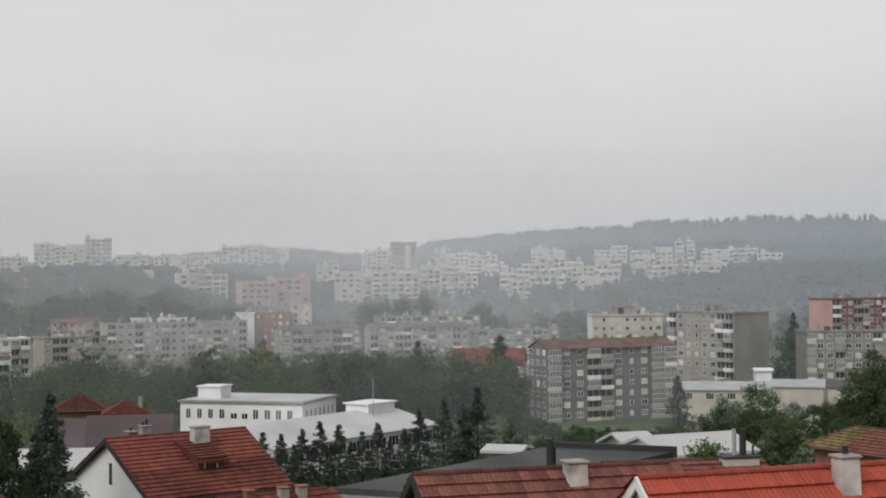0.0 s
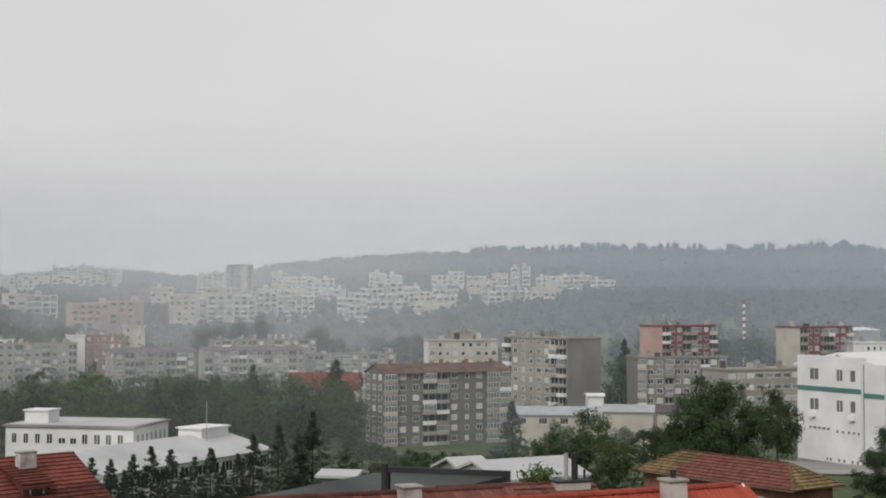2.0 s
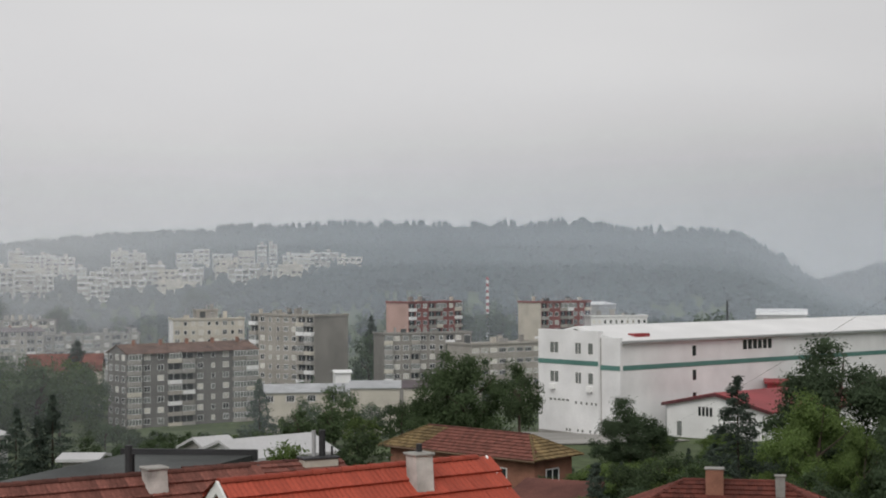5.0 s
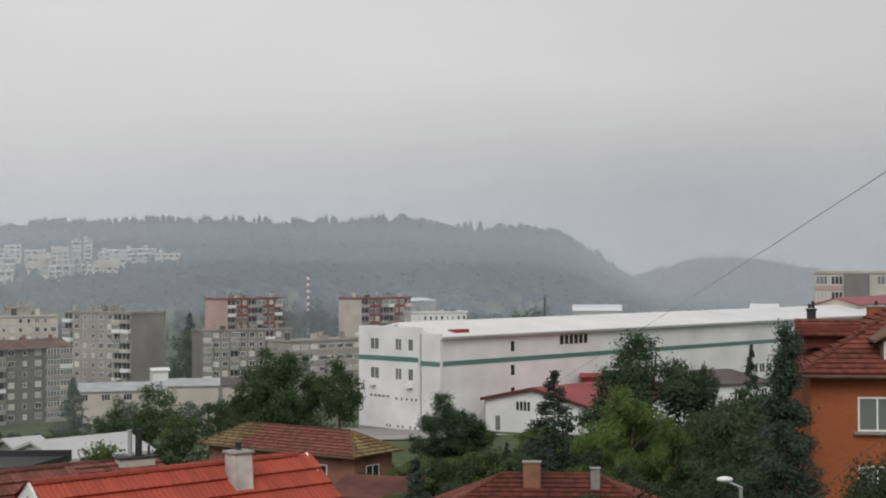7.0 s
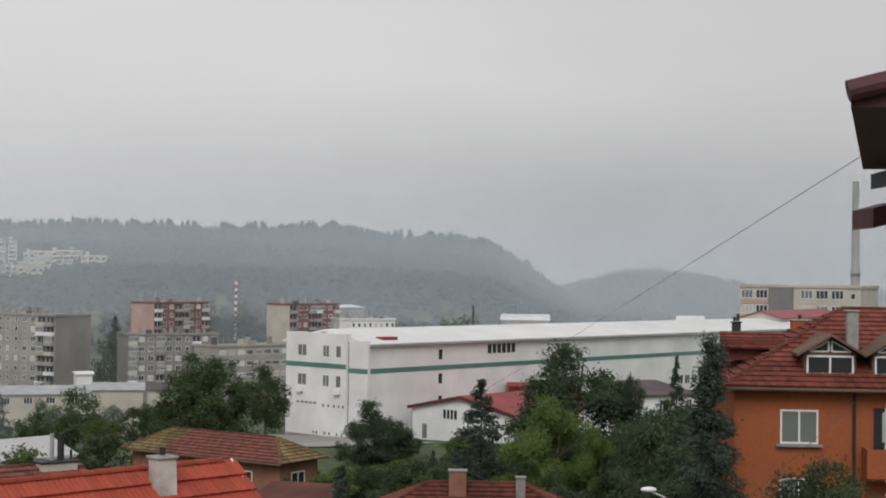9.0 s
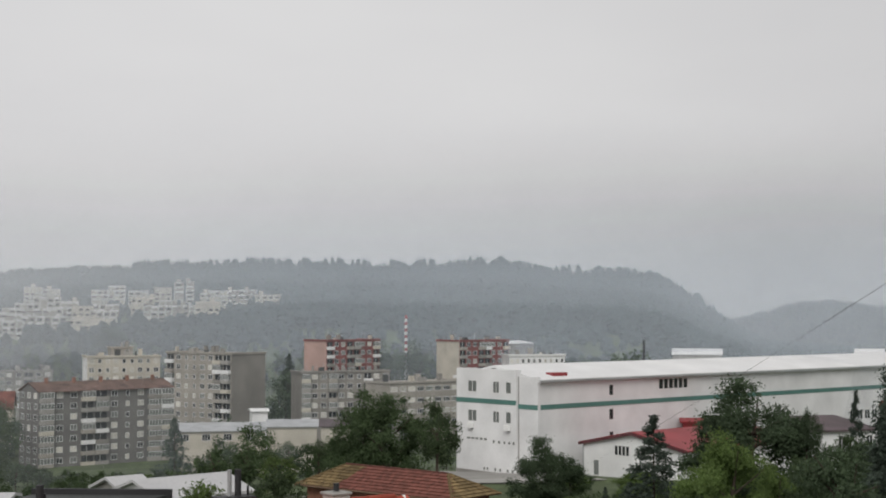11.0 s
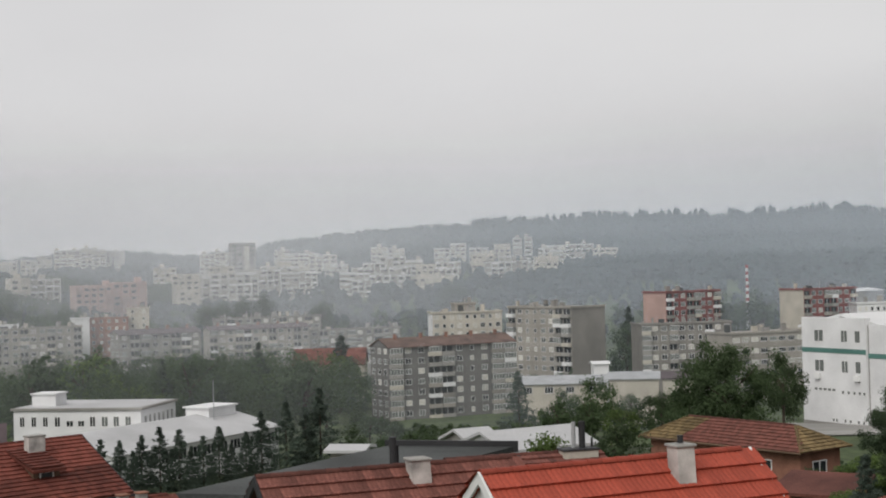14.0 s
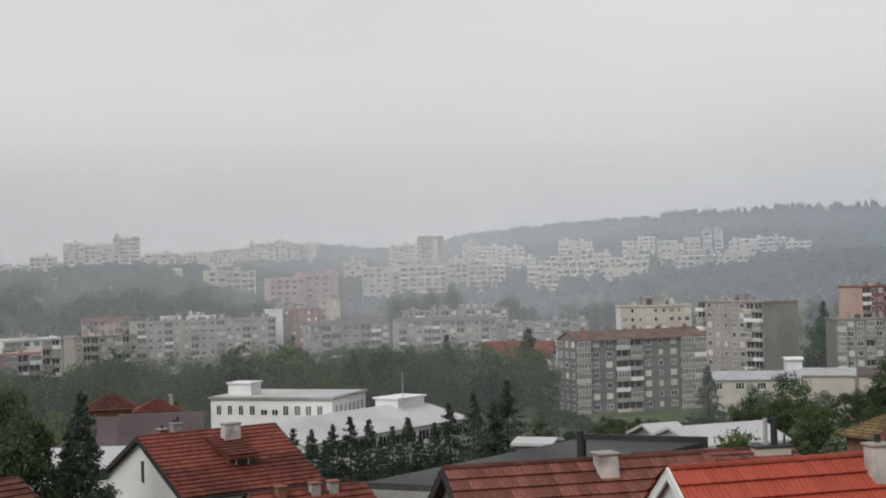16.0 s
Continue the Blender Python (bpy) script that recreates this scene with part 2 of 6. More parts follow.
BACK_AT = [-70, 4, 6, 7.3, 9.5, 10.6, 12.8, 15, 18, 60]
BACK_UP = [-1.3, -1.3, -1.0, -0.5, 0.6, 0.9, 0.6, -0.2, -0.4, -0.5]


def ground_z(x, y):
    r, b = math.hypot(x, y), math.degrees(math.atan2(x, y))
    w = min(1.0, max(0.0, (b + 14) / 10))
    base = np.interp(r, RANGE, FALL_RIGHT) * w + np.interp(r, RANGE, FALL_LEFT) * (1 - w)
    if abs(b) > 75:
        return EYE.z - 8 + 0.03 * r
    crest = np.interp(b, RIDGE_AT, RIDGE_UP) / 100 * 1300 - 15
    s = np.interp(r, [520, 600, 690, 770, 1000, 1300, 2200], [0, 0.10, 0.34, 0.42, 0.60, 1.0, 0.0])
    z = base + max(0.0, crest - base) * s + np.interp(b, [-44, -38, -34.5, -32.5, -30], [17, 19, 15, 8, 0]) * np.interp(r, [540, 660, 900, 1100], [0, 1, 1, 0])
    far = np.interp(b, BACK_AT, BACK_UP) / 100 * 2000 - 14
    s2 = min(1.0, max(0.0, (r - 1350) / 650))
    z = max(z, base + max(0.0, far - base) * s2 * s2 * (3 - 2 * s2) if r < 2000 else far - (r - 2000) * 0.02)
    return EYE.z + z + 0.35 * noise.noise(Vector((x * 0.05, y * 0.05, 0)))


def spot(bearing, distance):
    b = radians(bearing)
    x, y = distance * math.sin(b), distance * math.cos(b)
    return Vector((x, y, ground_z(x, y)))


def build_ground():
    bearings = list(np.arange(-180, -45, 9.0)) + list(np.arange(-45, 26, 0.75)) + list(np.arange(27, 180, 9.0))
    reach = [0.5, 4, 8] + list(np.geomspace(14, 2300, 105)) + [2700, 3300, 4000, 4900]
    verts, faces = [], []
    for r in reach:
        for b in bearings:
            x, y = r * math.sin(radians(b)), r * math.cos(radians(b))
            verts.append((x, y, ground_z(x, y)))
    n = len(bearings)
    for i in range(len(reach) - 1):
        for k in range(n):
            faces.append((i * n + k, i * n + (k + 1) % n, (i + 1) * n + (k + 1) % n, (i + 1) * n + k))
    faces.append(tuple(range(n))[::-1])
    me = bpy.data.meshes.new("ground")
    me.from_pydata(verts, [], faces)
    me.update()
    bm = bmesh.new()
    bm.from_mesh(me)
    bmesh.ops.recalc_face_normals(bm, faces=bm.faces[:])
    if sum(f.normal.z for f in bm.faces) < 0:
        bmesh.ops.reverse_faces(bm, faces=bm.faces[:])
    bm.to_mesh(me)
    bm.free()
    me.materials.append(M["grass"])
    me.shade_smooth()
    tagged(new("ground", me), "grassy valley floor and hillside under the town", "ground", kind="structure")


build_ground()


# A leaning sheet that carries the painted haze; its UV stores height over ground.
def build_haze_sheet(distance, dense, low, high, foot, tints, bank):
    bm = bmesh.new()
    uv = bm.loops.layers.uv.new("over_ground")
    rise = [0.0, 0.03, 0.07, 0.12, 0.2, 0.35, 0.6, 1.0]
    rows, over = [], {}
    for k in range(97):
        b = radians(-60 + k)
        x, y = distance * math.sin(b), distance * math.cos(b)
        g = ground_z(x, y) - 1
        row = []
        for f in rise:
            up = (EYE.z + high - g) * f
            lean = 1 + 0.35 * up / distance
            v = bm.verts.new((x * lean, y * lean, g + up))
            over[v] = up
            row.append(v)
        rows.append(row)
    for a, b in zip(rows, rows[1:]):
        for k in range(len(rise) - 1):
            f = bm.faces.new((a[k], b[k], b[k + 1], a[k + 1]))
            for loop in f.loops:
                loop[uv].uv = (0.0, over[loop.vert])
    ob = finish("mist", bm, haze_sheet_material("mist_at_%d_m" % distance, dense, EYE.z + low, EYE.z + high, foot, tints, bank))
    tagged(ob, "sheet of painted grey mist standing across the valley", "mist", kind="structure")


# tints that paint the haze: whiter in the west, bluer in the east
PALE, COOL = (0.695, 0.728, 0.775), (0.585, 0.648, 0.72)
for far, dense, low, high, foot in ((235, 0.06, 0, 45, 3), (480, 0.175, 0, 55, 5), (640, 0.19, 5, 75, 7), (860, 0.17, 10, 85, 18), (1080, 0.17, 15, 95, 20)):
    build_haze_sheet(far, dense, low, high, foot, (PALE, COOL), (-0.45 * far, -0.12 * far, 1.15, 1.0))
# haze sheets behind the ridge; their darker eastern tint paints the dim light there
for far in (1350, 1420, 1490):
    build_haze_sheet(far, 0.21, 0, 0.15 * far, 10, ((0.42, 0.42, 0.43), (0.20, 0.204, 0.21)), (-350, 330, 0.55, 1.05))

# ---- apartment blocks ----
def lattice(xs, zs, y0, y1):
    """A flat frame in one piece: the odd cells between xs and zs stay open."""
    bm = bmesh.new()
    v = [[bm.verts.new((x, y0, z)) for z in zs] for x in xs]
    faces = []
    for i in range(len(xs) - 1):
        for j in range(len(zs) - 1):
            if not (i % 2 and j % 2):
                faces.append(bm.faces.new((v[i][j], v[i + 1][j], v[i + 1][j + 1], v[i][j + 1])))
    out = bmesh.ops.extrude_face_region(bm, geom=faces)
    bmesh.ops.translate(bm, verts=[e for e in out["geom"] if isinstance(e, bmesh.types.BMVert)], vec=(0, y1 - y0, 0))
    bmesh.ops.recalc_face_normals(bm, faces=bm.faces[:])
    return bm


def mesh_of(name, bm, material):
    me = bpy.data.meshes.new(name)
    bm.to_mesh(me)
    bm.free()
    me.materials.append(M[material])
    return me


def window_mesh(w, h, leaves=2, pane="glass", t=0.07):
    """A framed casement with its panes set back."""
    xs = [0.0]
    for k in range(leaves):
        xs += [w * k / leaves + (t if k == 0 else t / 2), w * (k + 1) / leaves - (t if k == leaves - 1 else t / 2)]
    xs.append(w)
    return mesh_of("window", lattice(xs, [0, t, h - t, h], -0.035, 0.08), "frame"), mesh_of("pane", boxes((t / 2, w - t / 2, -0.006, 0.05, t / 2, h - t / 2)), pane)


WIN = {}


def window(parent, x, y, z, w, h, leaves=2, pane="glass", turn=0.0, t=0.07):
    key = (w, h, leaves, pane, t)
    if key not in WIN:
        WIN[key] = window_mesh(*key)
    ob = share("window", WIN[key][0], parent, pose(x, y, z, 0, 0, turn))
    share("pane", WIN[key][1], ob)
    return ob


LOGGIA = {}


def loggia(parent, x, y, z, w, h, style, turn=0.0, front="concrete"):
    """A balcony: parapet on a slab, with an open or a glazed front."""
    key = (w, h, style, front)
    if key not in LOGGIA:
        bm = bmesh.new()
        solid(bm, [(0, 0), (0, -1.1), (w, -1.1), (w, 0), (w - 0.12, 0), (w - 0.12, -1.0), (0.12, -1.0), (0.12, 0)], -0.12, 0.95)
        slab = mesh_of("slab", boxes((0.12, w - 0.12, -1.0, 0, -0.12, 0.05)), "concrete")
        if style == "open":
            rest = [slab, mesh_of("balcony_door", boxes((0.2, w - 0.2, -0.02, 0.05, 0.06, h - 0.35)), "glass"), mesh_of("door_frame", boxes((w * 0.45, w * 0.45 + 0.1, -0.05, 0.04, 0.06, h - 0.35)), "frame")]
        else:
            t = 0.08
            xs = [0.0, t]
            for k in range(1, 4):
                xs += [w * k / 4 - t / 2, w * k / 4 + t / 2]
            xs += [w - t, w]
            rest = [slab, mesh_of("glazing_frame", lattice(xs, [0.95, 1.02, h - 0.42, h - 0.3], -1.1, -1.02), "frame"), mesh_of("glazing", boxes((0.04, w - 0.04, -1.05, -0.002, 0.96, h - 0.32)), "pane")]
        LOGGIA[key] = (mesh_of("balcony", bm, front), rest)
    ob = share("balcony", LOGGIA[key][0], parent, pose(x, y, z, 0, 0, turn))
    for me in LOGGIA[key][1]:
        share(me.name.split(".")[0], me, ob)
    return ob


def face_bays(parent, length, floors, fh, pattern, base, x_off=0.0, y_off=0.0, turn=0.0, rnd=None, top=None):
    """Windows and balconies over a facade; pattern names each bay: w wide window, s small, b open balcony, g glazed balcony, . blank."""
    bay = length / len(pattern)
    c, s = math.cos(radians(turn)), math.sin(radians(turn))
    for f in range(floors):
        for k, p in enumerate(pattern):
            u = bay * k
            z = base + f * fh
            size = {"w": (round(min(1.8, bay * 0.62), 2), 1.5, 2), "s": (round(min(1.1, bay * 0.48), 2), 1.35, 1), "d": (min(2.4, bay * 0.8), 1.35, 3), "D": (round(bay * 0.8, 2), 1.9, 3)}.get(p)
            if p in "wsdD":
                u += (bay - size[0]) / 2
                window(parent, x_off + u * c, y_off + u * s, z + 0.95, *size, rnd.choice(("glass", "glass", "pane", "curtain")), turn, 0.10)
            elif p in "bg":
                style = "glazed" if (p == "g" or rnd.random() < 0.3) else "open"
                loggia(parent, x_off + (u + 0.1) * c, y_off + (u + 0.1) * s, z + 0.1, round(bay - 0.2, 2), fh, style, turn, rnd.choice(("concrete", "beige", "white", "cream", "concrete", "tan")))


def block(a, b, depth, floors, fh, front, side="", wall="beige", end_wall=None, roof="flat", label="", group="apartment blocks", plinth=0.6, seed=1, left=True, roof_mat="bitumen", clutter=True):
    """An apartment house: front eaves from a to b, its depth behind, storeys counted down from the eaves."""
    rnd = random.Random(seed)
    m, length = along(a, b)
    top = Vector(a).z
    foot = min(ground_z(*(m @ Vector((x, y, 0))).xy) for x in (0, length) for y in (0, depth)) - 0.3
    h = floors * fh
    base = top - h
    foot = min(foot, base - 0.2)
    m = Matrix.Translation((m.translation.x, m.translation.y, foot)) @ m.to_3x3().to_4x4()
    ob = thing("apartment_block", m, label, "apartment block", group)
    z0, z1 = base - foot, top - foot
    bm = bmesh.new()
    box(bm, 0, length, 0, depth, 0, z1)
    finish("wall", bm, wall, ob)
    if end_wall:
        for x in (-0.06, length):
            finish("end_wall", boxes((x, x + 0.06, 0, depth, 0, z1)), end_wall, ob)
    face_bays(ob, length, floors, fh, front, z0, rnd=rnd)
    if side:
        if left:
            face_bays(ob, depth, floors, fh, side, z0, 0.0, depth, -90, rnd=rnd)
        else:
            face_bays(ob, depth, floors, fh, side, z0, length, 0.0, 90, rnd=rnd)
    if roof == "flat":
        bm = boxes((-0.3, length + 0.3, -0.3, depth + 0.3, z1, z1 + 0.25), (-0.3, length + 0.3, -0.3, -0.05, z1 + 0.25, z1 + 0.6), (-0.3, -0.05, -0.05, depth, z1 + 0.25, z1 + 0.6), (length + 0.05, length + 0.3, -0.05, depth, z1 + 0.25, z1 + 0.6))
        finish("roof", bm, wall, ob)
        for k in range(max(2, int(length / 3)) if clutter else 0):
            x, y, w, hh = rnd.uniform(1, length - 2), rnd.uniform(0.4, depth - 2), rnd.uniform(0.4, 1.9), rnd.uniform(0.6, 2.1)
            finish("roof_box", boxes((x, x + w, y, y + 0.9, z1 + 0.25, z1 + 0.25 + hh), (x - 0.08, x + w + 0.08, y - 0.08, y + 0.98, z1 + 0.25 + hh, z1 + 0.33 + hh)), rnd.choice(("concrete", "cream", "tan", "bitumen", "concrete")), ob)
        for k in range(max(1, int(length / 5)) if clutter else 0):
            x, y = rnd.uniform(1, length - 1), rnd.uniform(0.5, depth - 1)
            bm = bmesh.new()
            tube(bm, (x, y, z1 + 0.2), (x, y, z1 + rnd.uniform(2.2, 4.0)), 0.04, n=6)
            finish("aerial", bm, "metal", ob)
    else:
        rise = roof
        bm = bmesh.new()
        e = 0.7
        pts = [(-0.3, -e, z1), (length + 0.3, -e, z1), (length + 0.3, depth / 2, z1 + rise), (-0.3, depth / 2, z1 + rise), (-0.3, depth + e, z1), (length + 0.3, depth + e, z1)]
        up = [bm.verts.new(p) for p in pts]
        lo = [bm.verts.new((p[0], p[1], p[2] - 0.25)) for p in pts]
        for f in ((0, 1, 2, 3), (3, 2, 5, 4)):
            bm.faces.new([up[i] for i in f])
            bm.faces.new([lo[i] for i in f[::-1]])
        for i, j in ((0, 1), (1, 2), (2, 5), (5, 4), (4, 3), (3, 0)):
            bm.faces.new((up[j], up[i], lo[i], lo[j]))
        finish("roof", bm, roof_mat, ob)
        for x in (0.0, length - 0.3):
            bm = bmesh.new()
            tri = [(x, 0, z1 - 0.3), (x, depth, z1 - 0.3), (x, depth / 2, z1 + rise - 0.25)]
            p0 = [bm.verts.new(p) for p in tri]
            p1 = [bm.verts.new((p[0] + 0.3, p[1], p[2])) for p in tri]
            bm.faces.new(p0[::-1]), bm.faces.new(p1)
            for i in range(3):
                bm.faces.new((p0[i], p0[(i + 1) % 3], p1[(i + 1) % 3], p1[i]))
            finish("gable", bm, wall, ob)
        for k in range(max(2, int(length / 7))):
            x = length * (k + 0.5) / max(2, int(length / 7))
            finish("chimney", boxes((x, x + 0.8, depth * 0.4, depth * 0.4 + 0.6, z1 + rise * 0.5, z1 + rise + 0.9), (x - 0.07, x + 0.87, depth * 0.4 - 0.07, depth * 0.4 + 0.67, z1 + rise + 0.9, z1 + rise + 1.0)), "brick", ob)
    return ob


block((-125.59, 356.53, 25.01), (-98.53, 383.55, 25.35), 11, 7, 2.75, "gwwbbwswgg", "www", "grey_render", roof=2.2, roof_mat="faded_tile", label="seven-storey grey rendered apartment block with a low tiled roof", seed=3)
block((-110.14, 421.86, 32.93), (-87.89, 407.63, 32.75), 14, 9, 2.75, "bwsswwbb", "", "beige", end_wall="tan", label="tall beige panel block with a blank grey end wall", seed=4)
block((-69.70, 468.85, 35.48), (-54.33, 484.97, 35.46), 12, 6, 2.75, "bwwbbwwb", "", "red_paint", end_wall="pink", label="red painted panel block with a pink blank end wall", seed=5)
block((-26.86, 477.24, 35.31), (-11.00, 491.88, 35.33), 12, 6, 2.75, "bwwbbwwb", "", "red_paint", end_wall="cream", label="red painted panel block with a cream blank end wall", seed=6)
block((-68.88, 414.31, 27.42), (-44.55, 425.67, 27.49), 11, 5, 2.75, "gwwbwwsbww", "", "tan", label="five-storey grey-beige block behind the workshops", seed=7)
block((-42.69, 407.77, 24.74), (-23.92, 424.33, 25.48), 12, 4, 3.2, "dddddddd", "", "beige", label="long pale institute building with ribbon windows", seed=8)
block((-324.40, 437.94, 27.06), (-290.08, 479.02, 26.24), 12, 5, 2.75, "bwwbwsbwwbwwbwsb", "", "beige", label="long grey-beige five-storey block in the valley", seed=11)
block((-248.59, 433.82, 25.78), (-228.34, 453.79, 25.75), 12, 5, 2.75, "wbbwwbbw", "ww", "tan", roof=1.6, roof_mat="brown_roof", label="grey-brown block with broad dark eaves", seed=12)
block((-234.57, 473.03, 25.37), (-204.88, 495.30, 24.54), 12, 5, 2.75, "bwwbbwwbwsbw", "", "beige", roof=1.3, roof_mat="brown_roof", label="weathered beige block with a shallow brown roof", seed=13)
block((-206.41, 498.99, 23.33), (-178.25, 520.31, 23.14), 12, 5, 2.75, "wbwwbwwbww", "", "tan", label="grey-beige block with a dark attic", seed=14)
block((-295.02, 365.88, 25.44), (-283.35, 382.48, 25.18), 12, 5, 2.75, "wbbwwbbw", "", "beige", label="pale block among the trees", seed=15)
block((-291.56, 329.53, 26.46), (-281.93, 343.00, 25.61), 12, 5, 2.75, "bbwwbb", "", "white", label="white-balconied block at the edge of the town", seed=16)
block((-268.59, 289.63, 24.45), (-259.18, 307.30, 23.61), 11, 6, 2.75, "bbwgbb", "", "pink", label="brownish-pink panel block above the trees", seed=17)
block((-137.74, 433.65, 31.10), (-117.73, 442.61, 31.80), 13, 6, 2.75, "wsswsswsw", "", "cream", end_wall="white", label="cream block with a white stair tower", seed=18)
block((-135.33, 450.09, 33.52), (-129.20, 452.93, 33.64), 8, 7, 2.75, "ss", "", "beige", label="narrow pale block rising behind", seed=19)
block((-301.39, 489.68, 29.56), (-295.38, 493.33, 29.48), 9, 6, 2.75, "..", "", "white", label="white blank-walled block in the town", seed=20)
block((-300.51, 501.91, 29.21), (-287.68, 509.38, 29.04), 9, 5, 2.75, "sssss", "", "brick", label="red brick block in the town", seed=21)
block((-290.52, 513.52, 32.56), (-282.95, 517.72, 32.70), 9, 7, 2.75, "ss", "", "cream", label="small pale tower in the town", seed=22)
block((-343.75, 479.52, 27.45), (-325.89, 491.83, 27.60), 10, 5, 2.75, "wbwwbw", "", "white", label="white-topped block behind the row", seed=23)
block((-374.56, 468.72, 26.29), (-358.92, 480.81, 26.42), 10, 5, 2.75, "wbwwbw", "", "pink", roof=1.6, roof_mat="old_tile", label="brownish block with a tiled roof", seed=24)
block((-259.00, 530.11, 27.16), (-224.98, 556.22, 26.26), 10, 5, 2.75, "wbwwbwwbwwbw", "", "tan", label="dim grey block behind the row", seed=25)
block((-10.56, 479.88, 30.52), (7.85, 484.94, 30.67), 12, 4, 3.2, "ssssssssss", "", "white", label="white office building with a row of small windows", seed=26)
works = block((81.91, 319.67, 43.8), (104.22, 304.67, 43.8), 14, 5, 3.4, "DD..DDDs", "", "cream", label="pale concrete building with broad dark windows and grey stair bay", seed=27, clutter=False)
z1 = 43.8 - works.matrix_basis.translation.z
finish("stair_bay", boxes((6.9, 12.2, -0.9, -0.004, 0, z1 - 0.1)), "grey_render", works, "dark grey stair bay")
for k in (2, 1):
    finish("spandrel", boxes((0.3, 6.6, -0.12, -0.004, z1 - 3.4 * k - 0.3, z1 - 3.4 * k + 0.6)), "pink", works, "dull pink spandrel band")


def far_block(a, b, depth, low, wall, grid, label, seed, bay=3.2):
    """A distant block: plain body, and the raster of its slabs and piers standing proud."""
    rnd = random.Random(seed)
    m, length = along(a, b)
    top = Vector(a).z
    g = min(ground_z(*(m @ Vector((x, y, 0))).xy) for x in (0, length) for y in (0, depth)) - 0.5
    g = min(g, top - low)
    m = Matrix.Translation((m.translation.x, m.translation.y, g)) @ m.to_3x3().to_4x4()
    ob = thing("apartment_block", m, label, "apartment block", "far housing estates")
    h = top - g
    steps = max(1, int(length / 9))
    for i in range(steps):
        x0, x1 = length * i / steps, length * (i + 1) / steps
        hh = h - (rnd.choice((0, 0, 1, 2)) * 1.38 if steps > 1 else 0)
        y0 = rnd.choice((0.0, 0.0, 1.2, -1.0))
        finish("wall", boxes((x0, x1, y0, depth, 0, hh)), wall, ob)
        bm = bmesh.new()
        floors, bays = int(hh / 2.75), max(1, int((x1 - x0) / bay))
        w = (x1 - x0) / bays
        for f in range(floors + 1):
            z = hh - f * 2.75
            for k in range(bays):
                if rnd.random() < 0.8:
                    box(bm, x0 + k * w, x0 + k * w + w * rnd.choice((1, 1, 0.6)), y0 - rnd.choice((0.5, 1.0, 1.1)), y0, z - rnd.choice((1.2, 1.1, 0.5)), z)
        for k in range(bays + 1):
            if rnd.random() < 0.7:
                x = min(x0 + k * w, x1 - 0.5)
                box(bm, x, x + 0.45, y0 - 1.15, y0 - 0.002, max(0.0, hh - rnd.uniform(0.5, 1.0) * hh), hh - 0.01)
        tagged(finish("balconies", bm, grid, ob), kind="stuff")
        bm = bmesh.new()
        for f in range(floors):
            for k in range(bays):
                if rnd.random() < 0.6:
                    x = x0 + k * w + w * 0.2
                    box(bm, x, x + w * 0.55, y0 - 0.06, y0 + 0.05, hh - f * 2.75 - 2.2, hh - f * 2.75 - 1.0)
        if bm.verts:
            tagged(finish("panes", bm, "glass", ob), kind="stuff")
        else:
            bm.free()
        finish("roof", boxes((x0 - 0.2, x1 + 0.2, y0 - 0.2, depth, hh, hh + 0.3)), grid, ob)
        if rnd.random() < 0.6:
            x = rnd.uniform(x0, x1 - 2.5)
            finish("stair_head", boxes((x, x + 2.5, 2, 5, hh + 0.3, hh + 2.4)), wall, ob)


